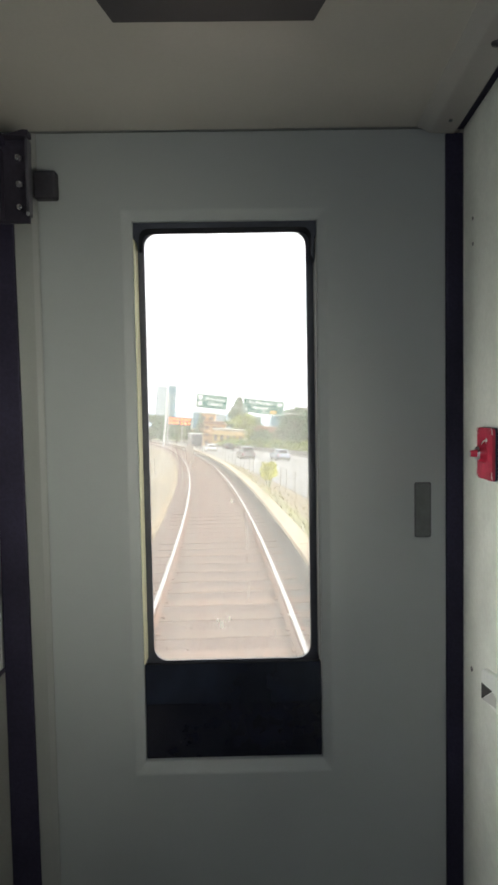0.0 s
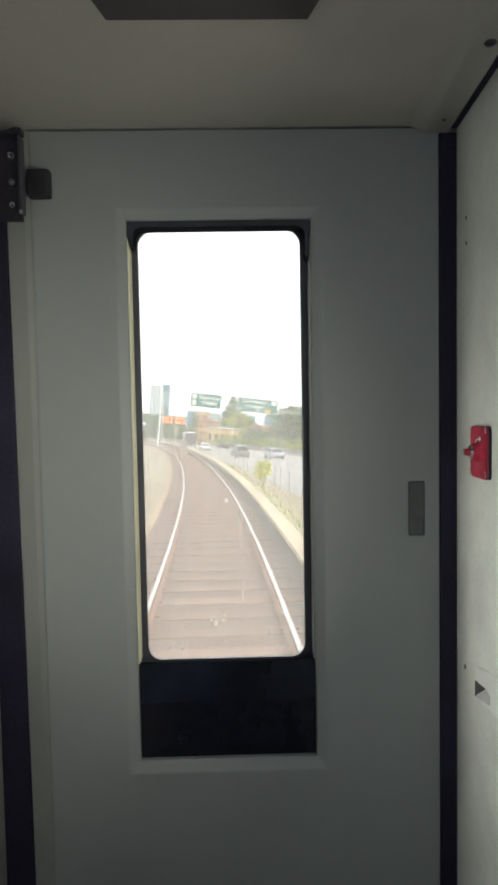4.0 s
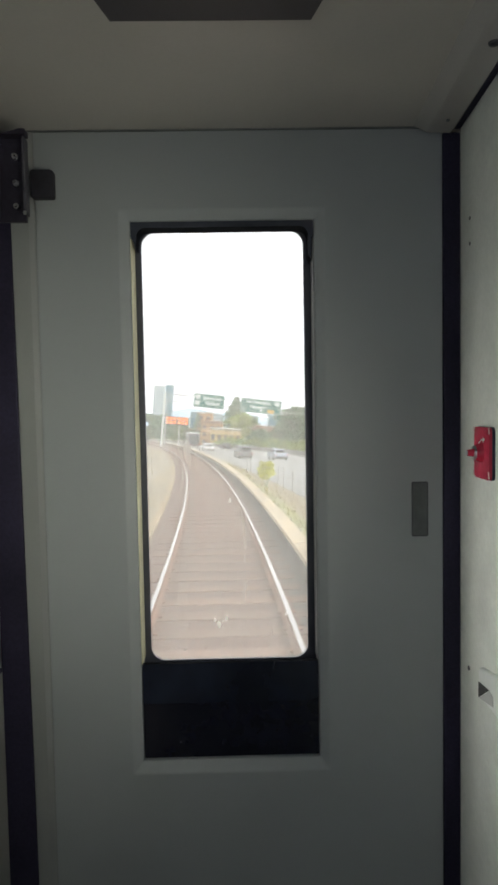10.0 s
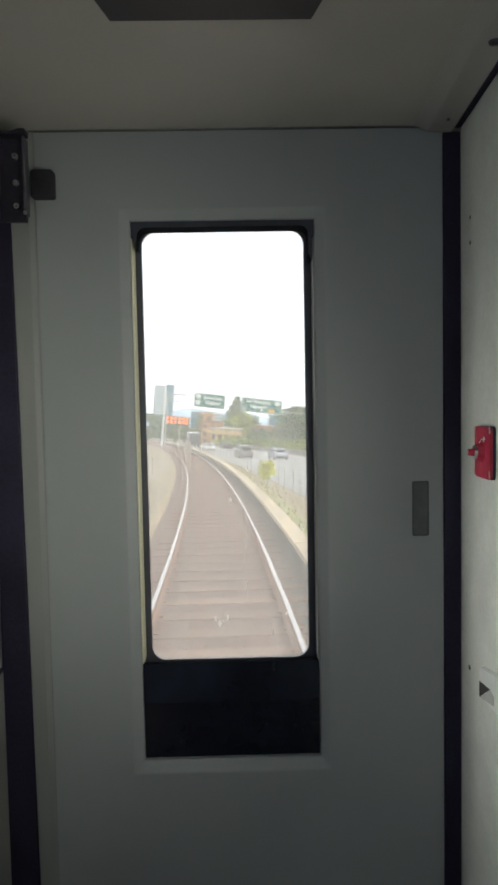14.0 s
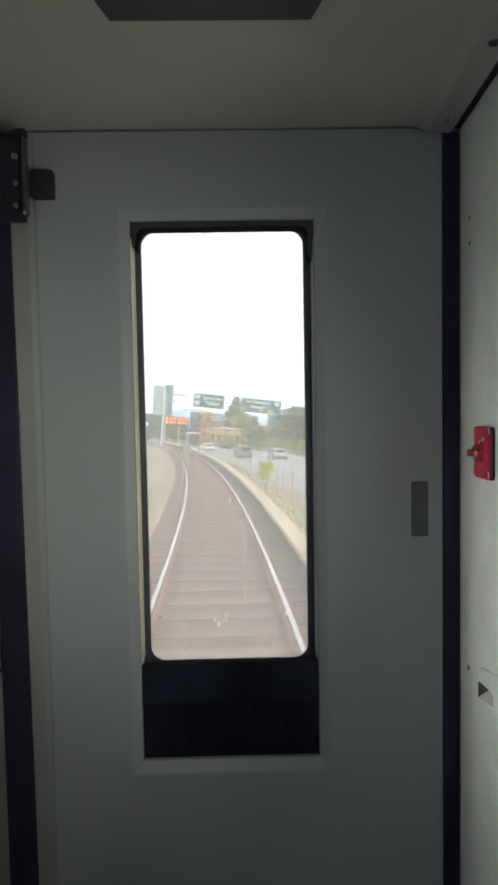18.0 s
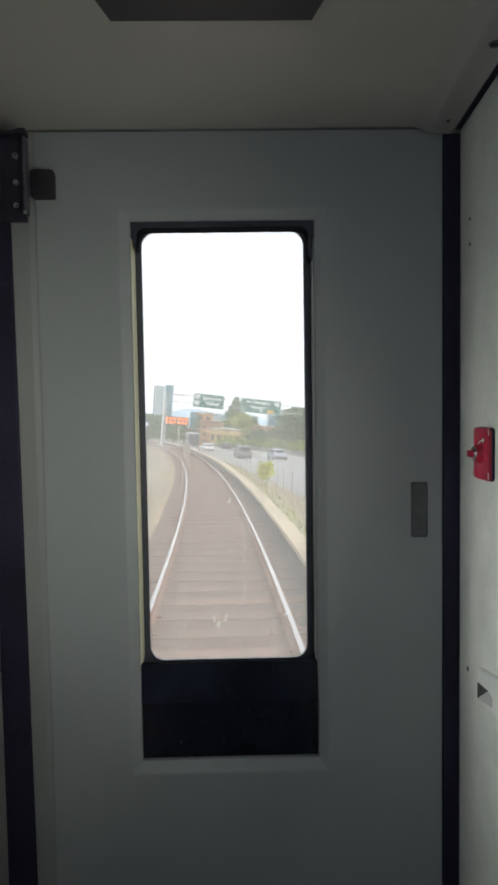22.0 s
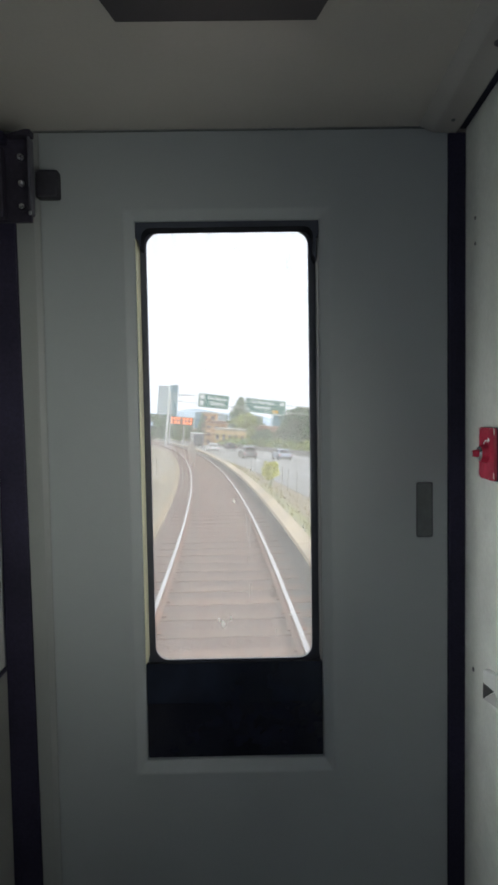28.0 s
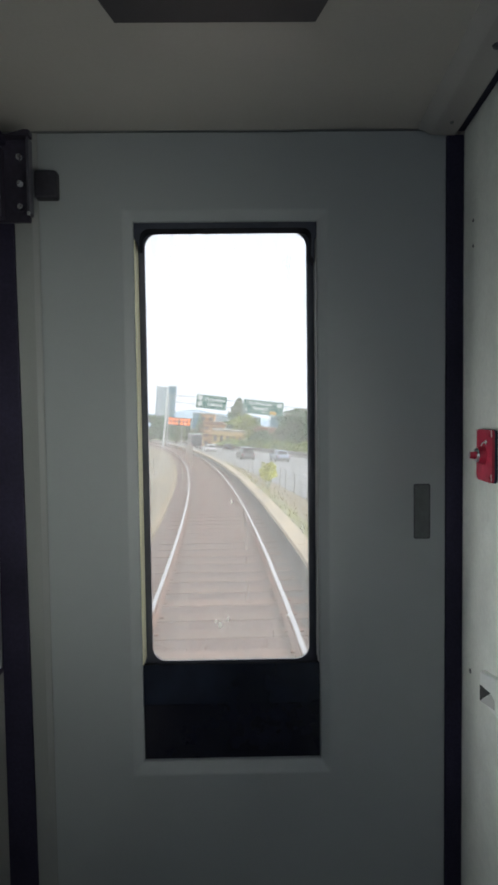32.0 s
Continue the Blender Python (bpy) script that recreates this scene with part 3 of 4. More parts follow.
for y, z in ((1.042, 1.866), (1.042, 1.824), (1.047, 1.096)):
    rivet = thing("wall_screw", "small dark screw head sunk in the wall panel", "screw", group="wall screws")
    part("head", cyl((-0.0001, 0, 0), (-0.0012, 0, 0), 0.0030 if z > 1.5 else 0.0042, None, 14), M["pull"] if z > 1.5 else M["steel_dark"], rivet)
    on_wall(rivet, y, z)

# ================================================================ outside: the line and the highway
SLOPE = 0.0307               # the line falls away gently from the carriage
RAIL_Z = -0.75               # rail head under the eye
GAUGE = 1.70


def centre(y):
    return -0.12 - 0.012 * y - y * y / (2 * (330 + 1.3 * abs(y)))


def bend(y):
    return (centre(y + 0.5) - centre(y - 0.5)) / 1.0


def along(y, o, dz=0.0):
    """A point beside the track: o metres to the right of its centre line, dz above the rail head."""
    t = bend(y)
    k = 1 / math.hypot(1, t)
    py = y - o * t * k
    return Vector((centre(y) + o * k, py, RAIL_Z - SLOPE * py + dz))


def heading(y):
    return -math.atan(bend(y))


def place_at(y, o, dz=0.0):
    return Matrix.Translation(along(y, o, dz)) @ Matrix.Rotation(heading(y), 4, "Z")


PROFILE = [(-3000, -1.5), (-200, -1.0), (-40, -0.55), (-9, -0.42), (-3.6, -0.48), (-2.5, -0.19), (-1.3, -0.185), (1.3, -0.185), (2.1, -0.19), (2.7, -0.42),
           (3.4, -0.78), (4.6, -1.12), (5.3, -1.36), (20.3, -1.97), (20.8, -1.9), (30, -1.9), (60, -1.9), (300, -1.4), (3000, -1.0)]
LEAN = radians(5.0)          # the line is canted on the curve: everything level beside it leans, seen from the carriage


def ground_dz(o):
    for (a, za), (b, zb) in zip(PROFILE, PROFILE[1:]):
        if o <= b:
            return za + (zb - za) * (o - a) / (b - a)
    return PROFILE[-1][1]


def ground_z(x, y):
    return RAIL_Z - SLOPE * y + ground_dz(x - centre(y))


ys = [-60, -20, 0] + [4 + 2 * i for i in range(60)] + [125 + 8 * i for i in range(25)] + [340, 400, 500, 650, 850, 1200, 1800, 2600, 4200]
offs = sorted({o for o, _ in PROFILE} | {-20, -6, -3, -2, -1.5, 1.05, 2.05, 2.4, 3.0, 4.0, 25, 40, 100, -100, 800, -800})
bm = bmesh.new()
grid = []
for y in ys:
    row = []
    for o in offs:
        wob = 0.05 * noise.noise((o * 0.9, y * 0.4, 0)) if 2.2 < abs(o) < 5.0 or o < -2.4 else 0
        row.append(bm.verts.new((centre(y) + o, y, RAIL_Z - SLOPE * y + ground_dz(o) + wob)))
    grid.append(row)
for a, b in zip(grid, grid[1:]):
    for i in range(len(offs) - 1):
        f = bm.faces.new((a[i], a[i + 1], b[i + 1], b[i]))
        o = (offs[i] + offs[i + 1]) / 2
        f.material_index = 0 if -1.5 < o < 1.05 else 3 if 1.05 < o < 2.05 else (2 if 2.05 < o < 2.7 or o > 20.5 else 1)
solid("ground", bm, [M["ballast"], M["ground"], M["grass"], M["dark_ballast"]], "railway embankment with rusty ballast and dry grass slopes", "ground", kind="structure")


def sweep(profile, y0, y1, step, o, dz, bm=None, cap=True):
    """A profile in (offset, height) swept along the line of the track."""
    bm = bm or bmesh.new()
    n = max(1, int(round((y1 - y0) / step)))
    rings = []
    for k in range(n + 1):
        y = y0 + (y1 - y0) * k / n
        rings.append([bm.verts.new(along(y, o + a, dz + b)) for a, b in profile])
    m = len(profile)
    for r, s in zip(rings, rings[1:]):
        for i in range(m):
            j = (i + 1) % m
            bm.faces.new((r[i], r[j], s[j], s[i]))
    if cap:
        bm.faces.new(rings[0])
        bm.faces.new(rings[-1][::-1])
    return bm


# ---------------------------------------------------------------- track
track = thing("railway_track", "curving railway track with worn bright rails on dusty sleepers", "railway track")
RAIL = [(-0.028, 0.0), (0.028, 0.0), (0.036, -0.012), (0.012, -0.045), (0.010, -0.13), (0.068, -0.15), (0.068, -0.16), (-0.068, -0.16), (-0.068, -0.15), (-0.010, -0.13), (-0.012, -0.045), (-0.036, -0.012)]
for s in (-1, 1):
    bm = sweep(RAIL, -3, 330, 1.5, s * (GAUGE / 2 + 0.036), 0)
    bm.faces.ensure_lookup_table()
    for i, f in enumerate(bm.faces):
        if i % 12 == 0 and len(f.verts) == 4:
            f.material_index = 1
    part("rail", bm, [M["rail_side"], M["rail_top"]], track, "steel rail with a polished head and rusty sides")
sleeper_mesh = mesh_of("sleeper", box(-1.30, 1.30, -0.135, 0.135, -0.30, -0.166, 0.012, 1), M["sleeper"])
clip_bm = box(-0.028, 0.028, -0.045, 0.045, -0.158, -0.138, 0.006, 1)
clip_mesh = mesh_of("rail_clip", clip_bm, M["rail_side"])
rng = random.Random(4)
for i in range(100):
    y = -1.0 + 0.70 * i
    ob = new("sleeper", sleeper_mesh)
    ob.parent = track
    ob.matrix_local = place_at(y, rng.uniform(-0.02, 0.02), rng.uniform(-0.006, 0.004)) @ pose(0, 0, 0, 0, 0, rng.uniform(-0.5, 0.5))
    if 5 < i < 34:
        for s in (-1, 1):
            for k in (-1, 1):
                c = new("rail_clip", clip_mesh)
                c.parent = ob
                c.location = (s * (GAUGE / 2 + 0.036) + k * 0.095, 0, 0.0)
bm = bmesh.new()
for i in range(100, 330):
    own = box(-1.30, 1.30, -0.125, 0.125, -0.30, -0.164)
    bmesh.ops.transform(own, matrix=place_at(-1.0 + 0.70 * i, 0), verts=own.verts[:])
    join(bm, own)
tagged(part("far_sleepers", bm, M["sleeper"], track), kind="stuff")

# ---------------------------------------------------------------- covered contact rail
contact = thing("contact_rail", "covered third rail beside the track on short posts", "third rail")
part("power_rail", sweep([(-0.04, 0.02), (0.04, 0.02), (0.04, -0.08), (-0.04, -0.08)], 3, 200, 1.5, 1.62, 0.05), M["rail_side"], contact)
post_mesh = mesh_of("post", box(-0.05, 0.07, -0.06, 0.06, -0.22, 0.17, 0.01, 1), M["concrete"])
Y = 2.0
while Y < 170:
    part("cover_board", sweep([(-0.165, 0.185), (-0.15, 0.205), (0.15, 0.22), (0.165, 0.205), (0.165, 0.17), (-0.165, 0.12)], Y + 0.012, Y + 3.03, 1.5, 1.555, 0), M["board"], contact)
    for dy in (0.3, 1.8):
        ob = new("post", post_mesh)
        ob.parent = contact
        ob.matrix_local = place_at(Y + dy, 1.74)
    Y += 3.05

M["tan"] = material("tan_concrete", (0.27, 0.20, 0.115), 0.9, grain=6, vary=0.2, stain=0.5, stain_amt=0.3, bump=0.05, random_amt=0.15)
# low concrete trough on the inside of the curve
trough = thing("cable_trough", "low tan concrete cable trough along the track", "cable trough")
Y = 4.0
while Y < 110:
    part("trough_lid", sweep([(-0.09, 0.0), (-0.08, 0.012), (0.08, 0.012), (0.09, 0.0), (0.09, -0.2), (-0.09, -0.2)], Y + 0.01, Y + 1.98, 1.0, -1.62, -0.155), M["tan"], trough)
    Y += 2.0

# ---------------------------------------------------------------- highway
def road_dz(o):
    """Height of the canted highway over the rail head."""
    return -1.31 - 0.0395 * (o - 5.4)


road = tagged(new("road", mesh_of("road", sweep([(-7.3, 0.25), (-7.2, 0.29), (7.2, -0.28), (7.3, -0.31), (7.3, -0.6), (-7.3, -0.6)], -40, 420, 4, 12.6, -1.6), M["asphalt"])),
              "pale concrete highway running beside the railway", "road", kind="structure")
for lane in (9.3, 12.7, 16.1, 19.2):
    dashes = 6 < lane < 19
    Y = 12.0 + lane % 3
    while Y < 240:
        part("lane_mark", sweep([(-0.08, 0.008), (0.08, 0.002), (0.08, -0.004), (-0.08, -0.002)], Y, Y + (3.4 if dashes else 11.8), 4, lane, road_dz(lane) + 0.003), M["line"], road)
        Y += 12.0
barrier = thing("roadside_barrier", "long grey concrete barrier along the far side of the highway", "barrier")
Y = 10.0
while Y < 330:
    part("segment", sweep([(-0.3, 0), (-0.3, 0.1), (-0.12, 0.35), (-0.09, 0.92), (0.09, 0.92), (0.12, 0.35), (0.3, 0.1), (0.3, 0)], Y, Y + 7.9, 4, 20.5, -1.98), M["barrier"], barrier)
    Y += 8.0

M["tan_post"] = material("weathered_post", (0.25, 0.225, 0.17), 0.9, grain=12, vary=0.25, stain=3, stain_amt=0.2, bump=0.1, random_amt=0.2)
# fence between the railway and the highway
fence = thing("wire_fence", "low wire fence on weathered posts along the embankment", "fence")
fp = mesh_of("fence_post", cyl((0, 0, -0.25), (0, 0, 1.2), 0.022, None, 8), M["tan_post"])
for i in range(30):
    ob = new("fence_post", fp)
    ob.parent = fence
    ob.matrix_local = place_at(19 + 2.9 * i + rng.uniform(-0.5, 0.5), 5.0, ground_dz(5.0)) @ pose(0, 0, 0, rng.uniform(-3, 3), rng.uniform(0, 7), 0)
for h in (0.3, 0.75, 1.15):
    part("wire", sweep([(-0.006, 0), (0.006, 0), (0, 0.010)], 19, 105, 1.5, 5.0, ground_dz(5.0) + h), M["galv"], fence)


# ---------------------------------------------------------------- plants
def leaves(bm, c, r, count, size, rng):
    for _ in range(count):
        d = Vector((rng.gauss(0, 1), rng.gauss(0, 1), rng.gauss(0, 1)))
        d.normalize()
        p = Vector(c) + Vector((d.x * r[0], d.y * r[1], d.z * r[2])) * rng.uniform(0.55, 1.05)
        u = Vector((rng.gauss(0, 1), rng.gauss(0, 1), rng.gauss(0, 1))).normalized()
        v = u.cross(Vector((rng.gauss(0, 1), rng.gauss(0, 1), rng.gauss(0, 1)))).normalized()
        s = size * rng.uniform(0.6, 1.3)
        bm.faces.new([bm.verts.new(p + q) for q in (u * s, v * s * 0.6, -u * s, -v * s * 0.6)])


def tree(name, x, y, h, r, leaf, label, seed, squat=0.62, pointed=False, group="trees beyond the highway"):
    rng = random.Random(seed)
    base = ground_z(x, y)
    ob = thing(name, label, "tree", group, at=(x, y, base - 0.1))
    ob.rotation_euler = (0, LEAN, 0)
    bm = cyl((0, 0, -0.3), (0, 0, h * 0.45), h * 0.035, h * 0.022, 10)
    cyl((0, 0, h * 0.45), (rng.uniform(-0.3, 0.3), 0, h * 0.85), h * 0.022, h * 0.006, 8, bm=bm)
    tips = []
    for i in range(7):
        a = i * 2.4 + rng.uniform(-0.4, 0.4)
        z0 = h * rng.uniform(0.25, 0.6)
        q = Vector((math.cos(a) * r * 0.7, math.sin(a) * r * 0.7, z0 + h * rng.uniform(0.12, 0.28)))
        cyl((0, 0, z0), q, h * 0.012, h * 0.004, 6, bm=bm)
        tips.append(q)
    part("trunk", bm, M["bark"], ob)
    bm = bmesh.new()
    for i in range(110 if pointed else 64):
        k = rng.random()
        z = h * (0.22 + 0.74 * k)
        w = (1 - k) ** 0.85 * 1.15 if pointed else math.sin(math.pi * min(1, 0.12 + 0.84 * k)) ** squat
        a, d = rng.uniform(0, 6.283), r * w * math.sqrt(rng.random()) * 0.86
        c = rng.uniform(0.13, 0.26) * r * (0.35 + 0.85 * (1 - k) if pointed else 1)
        leaves(bm, (math.cos(a) * d, math.sin(a) * d, z), (c * 1.25, c * 1.25, c * 0.95), 66, 0.10 * r ** 0.5 + 0.10, rng)
    part("crown", bm, leaf, ob)
    return ob


def shrub(x, y, h, r, leaf, label, seed):
    rng = random.Random(seed)
    ob = thing("roadside_shrub", label, "shrub", "shrubs along the highway", at=(x, y, ground_z(x, y) - 0.05))
    ob.rotation_euler = (0, LEAN, 0)
    bm = cyl((0, 0, -0.1), (0.05, 0, h * 0.5), 0.09, 0.04, 7)
    for i in range(4):
        a = i * 1.57 + 0.3
        cyl((0, 0, 0.1), (math.cos(a) * r * 0.5, math.sin(a) * r * 0.5, h * 0.6), 0.05, 0.02, 6, bm=bm)
    part("stems", bm, M["bark"], ob)
    bm = bmesh.new()
    for i in range(26):
        a, d = rng.uniform(0, 6.283), r * math.sqrt(rng.random())
        z = h * (0.15 + 0.75 * rng.random() * (1 - 0.55 * d / r))
        c = rng.uniform(0.2, 0.36) * h
        leaves(bm, (math.cos(a) * d, math.sin(a) * d, z), (c * 1.2, c * 1.2, c * 0.8), 60, 0.19, rng)
    part("crown", bm, leaf, ob)
    return ob


def bearing(b, y):
    """The x of a bearing, given in thousandths to the right of straight ahead, at the distance y."""
    return b / 1000 * y


def tall(rise, x, y):
    """The height of a thing that stands at x, y and reaches a rise, given in thousandths above the level of the eye."""
    return EYE[2] + rise / 1000 * y - ground_z(x, y)


# bearing, distance, rise of the top, radius, leaf, label
DARK, MID, LIGHT = "dark green broad-crowned tree behind the highway barrier", "mid-green rounded tree behind the highway barrier", "yellow-green tree in the hazy roadside planting"
for i, (b, y, e, r, leaf, lab) in enumerate((
        (-127, 175, 1, 3.6, "leaf_dark", DARK), (-148, 190, -2, 3.6, "leaf", MID), (-106, 215, -14, 3.2, "leaf", MID), (-92, 230, -20, 3.0, "leaf_dark", DARK),
        (-1, 205, -2, 5.4, "leaf_light", LIGHT), (17, 215, -10, 4.0, "leaf", MID), (31, 150, -31, 3.2, "leaf_dark", DARK), (52, 165, -36, 3.0, "leaf", MID),
        (82, 142, 4, 4.4, "leaf_dark", DARK), (104, 148, -1, 4.2, "leaf_dark", DARK), (68, 150, -18, 2.8, "leaf_dark", DARK), (122, 150, -8, 4.2, "leaf", MID))):
    x = bearing(b, y)
    tree("broadleaf_tree", x, y, tall(e, x, y), r, M[leaf], lab, 100 + i)
for i, (b, y, e, r) in enumerate(((-70, 188, 0, 2.0), (-9, 240, 26, 6.5))):
    x = bearing(b, y)
    tree("conifer", x, y, tall(e, x, y), r, M["leaf_dark"], "tall dark green conifer with a ragged pointed crown", 140 + i, pointed=True, group="conifers beyond the highway")
for i in range(19):
    b = -72 + 11.0 * i
    y = 172 - 3.4 * i + rng.uniform(-4, 4)
    x = max(bearing(b, y), centre(y) + 24.0)
    shrub(x, y, rng.uniform(1.5, 2.7), rng.uniform(2.2, 3.4), M[("leaf_light", "leaf", "leaf_light")[i % 3]], ("yellow-green", "green", "yellow-green")[i % 3] + " bushy shrub along the highway barrier", 300 + i)

# a yellow bush on the verge beside the track
M["leaf_yellow"] = foliage("yellow_leaves", (0.66, 0.66, 0.01))
bush = thing("yellow_bush", "small yellow flowering bush on the verge beside the track", "bush", at=along(30.0, 2.95, ground_dz(2.95) - 0.05))
bush.rotation_euler = (0, LEAN, 0)
bm = bmesh.new()
for i in range(5):
    a = i * 1.26
    cyl((0, 0, -0.1), (math.cos(a) * 0.2, math.sin(a) * 0.2, 0.62), 0.022, 0.012, 6, bm=bm)
part("stems", bm, M["leaf"], bush, "green stems")
bm, brng = bmesh.new(), random.Random(71)
for i in range(26):
    a, d, k = brng.uniform(0, 6.283), 0.34 * math.sqrt(brng.random()), brng.random()
    leaves(bm, (math.cos(a) * d, math.sin(a) * d, 0.55 + 0.66 * k), (0.18, 0.18, 0.17), 70, 0.06, brng)
part("crown", bm, M["leaf_yellow"], bush)

# dry tufts along the verge
bm, brng = bmesh.new(), random.Random(72)
for i in range(700):
    y, o = brng.uniform(9, 75), 2.1 + 2.6 * brng.random() ** 1.8
    c, h = along(y, o, ground_dz(o) - 0.03), brng.uniform(0.06, 0.22)
    for k in range(4):
        a = brng.uniform(0, 6.283)
        q = Vector((math.cos(a), math.sin(a), 0))
        w = Vector((-q.y, q.x, 0)) * 0.02
        bm.faces.new([bm.verts.new(v) for v in (c - w, c + w, c + q * h * 0.45 + Vector((0, 0, h)))])
solid("verge_grass", bm, M["grass_blade"], "dry yellow-green grass tufts along the verge", "grass", kind="stuff")


# ---------------------------------------------------------------- buildings
def building(name, x, y, w, d, h, rows, cols, wall, glass, label, group="", roof="flat", turn=0.0, sink=3.0, fill=0.6):
    base = ground_z(x, y)
    ob = thing(name, label, "building", group)
    ob.matrix_world = Matrix.Translation((x, y, base - sink)) @ Matrix.Rotation(LEAN, 4, "Y") @ Matrix.Rotation(turn, 4, "Z")
    H = h + sink
    part("wall", box(-w / 2, w / 2, -d / 2, d / 2, 0, H), wall, ob)
    if roof == "flat":
        part("roof", box(-w / 2 - 0.15, w / 2 + 0.15, -d / 2 - 0.15, d / 2 + 0.15, H, H + 0.5), M["concrete"], ob)
    else:
        bm = prism([(-w / 2 - 0.5, H), (w / 2 + 0.5, H), (w / 2 - w * 0.12, H + w * 0.14), (-w / 2 + w * 0.12, H + w * 0.14)], -d / 2 - 0.4, d / 2 + 0.4)
        part("roof", bm, M["roof_tile"], ob, "low brown tiled roof")
    cw, ch = w / cols, h / rows
    me = mesh_of("window", box(-cw * fill / 2, cw * fill / 2, -0.06, 0.05, -ch * fill * 0.42, ch * fill * 0.42), glass)
    for r_ in range(rows):
        for c_ in range(cols):
            o = new("window", me)
            o.parent = ob
            o.location = (-w / 2 + cw * (c_ + 0.5), -d / 2, sink + ch * (r_ + 0.5))
    return ob


M["stucco"] = material("tan_stucco", (0.60, 0.43, 0.20), 0.9, grain=1.5, vary=0.08, stain=0.2, stain_amt=0.12, bump=0.02)
M["cream"] = material("cream_stucco", (0.58, 0.50, 0.36), 0.9, grain=1.5, vary=0.08, stain=0.2, stain_amt=0.1, bump=0.02)
M["brown"] = material("brown_brick", (0.26, 0.16, 0.10), 0.9, grain=2, vary=0.12, stain=0.3, stain_amt=0.15, bump=0.02)
M["roof_tile"] = material("roof_tile", (0.24, 0.14, 0.09), 0.85, grain=2, vary=0.15, bump=0.03)
# bluish tone mixes distance haze into the concrete colour
M["pale"] = material("hazed_concrete", (0.50, 0.55, 0.57), 0.8, grain=0.5, vary=0.06, stain=0.05, stain_amt=0.08, bump=0)
M["tower_glass"] = material("blue_tower_glass", (0.10, 0.20, 0.27), 0.25, grain=0.4, vary=0.1, bump=0, random_amt=0.2)
M["dark_pane"] = material("dark_window_glass", (0.06, 0.07, 0.08), 0.2, bump=0, random_amt=0.3)

M["brick_red"] = material("orange_brick", (0.52, 0.31, 0.16), 0.9, grain=2, vary=0.12, stain=0.3, stain_amt=0.15, bump=0.02)
M["glass_blue"] = material("blue_green_tower_glass", (0.11, 0.30, 0.40), 0.2, grain=0.4, vary=0.1, bump=0, random_amt=0.25)
NEAR = "buildings beyond the highway"
for name, b, y, w, d, e, rows, cols, wall, lab, roof in (
        ("apartment_building", -59, 192, 4.6, 8, 0, 4, 2, "brick_red", "narrow orange brick apartment building with a flat roof", "flat"),
        ("apartment_building", -47, 188, 6.4, 8, -14, 3, 3, "brick_red", "orange brick apartment building with a low brown roof", "hip"),
        ("apartment_building", -24, 183, 9.0, 9, -27, 1, 5, "stucco", "low tan stucco apartment building with a row of windows", "flat"),
        ("house", 40, 205, 8.5, 9, -24, 2, 4, "brown", "brown house with a low tiled roof", "hip"),
        ("warehouse", 64, 212, 7.0, 12, -33, 1, 4, "pale", "low white building behind the trees", "flat"),
        ("apartment_building", 91, 240, 6.0, 10, -6, 4, 3, "cream", "cream apartment building stepped above the trees", "flat"),
        ("apartment_building", 107, 236, 7.0, 10, 4, 5, 3, "cream", "taller cream apartment building above the trees", "flat"),
        ("house", -84, 262, 9, 10, -26, 2, 4, "cream", "cream house behind roadside trees", "hip")):
    x = bearing(b, y)
    h = tall(e, x, y)
    building(name, x, y, w, d, h - (w * 0.14 if roof == "hip" else 0.5), rows, cols, M[wall], M["dark_pane"], lab, NEAR, roof=roof, sink=2.0, fill=0.5)
for i, (b, y, w, e, rows, cols, wall, glass, lab) in enumerate((
        (-134, 800, 12.5, 43, 18, 5, "pale", "tower_glass", "tall white apartment tower with narrow balconies"),
        (-117.5, 820, 9.5, 44, 18, 3, "glass_blue", "tower_glass", "tall blue glass tower beside the white tower"),
        (-92, 900, 18, -8, 8, 6, "pale", "tower_glass", "pale grey office block in the far skyline"),
        (-73, 950, 15, 0, 10, 5, "glass_blue", "tower_glass", "blue glass office tower in the far skyline"),
        (-38, 980, 18, -4, 7, 6, "pale", "tower_glass", "wide pale office block in the far skyline"),
        (-12, 960, 14, -16, 6, 5, "glass_blue", "tower_glass", "low blue-green glass block in the far skyline"),
        (17, 980, 24, -8, 6, 7, "pale", "tower_glass", "broad pale hospital block in the far skyline"),
        (58, 940, 24, -8, 8, 6, "glass_blue", "tower_glass", "blue-green glass office block in the far skyline"),
        (104, 960, 22, -12, 7, 6, "pale", "tower_glass", "low pale office block in the far skyline"))):
    x = bearing(b, y)
    building("office_tower", x, y, w, 14, tall(e, x, y), rows, cols, M[wall], M[glass], lab, "far skyline towers", sink=6)

# hills far behind the town, distance haze put into their pale blue colour
M["far_hill"] = material("haze_tinted_hill", (0.40, 0.50, 0.56), 1.0, grain=0.01, vary=0.1, stain=0.002, stain_amt=0.1, bump=0)
bm = bmesh.new()
hill = []
for i in range(61):
    b = -420 + 14 * i
    y = 3400
    e = -5 + 5 * math.sin(i * 0.31) + 3 * math.sin(i * 0.83 + 1) - 0.05 * b
    base = RAIL_Z - SLOPE * y - 30
    hill.append([bm.verts.new((b / 1000 * y, y + dy, z)) for dy, z in ((0, base), (260, EYE[2] + (e - 6) / 1000 * y), (520, EYE[2] + e / 1000 * y), (900, base))])
for a, c in zip(hill, hill[1:]):
    for k in range(3):
        bm.faces.new((a[k], c[k], c[k + 1], a[k + 1]))
solid("backdrop", bm, M["far_hill"], "hills on the horizon, tinted pale blue for haze", "hills", kind="structure", smooth=True)


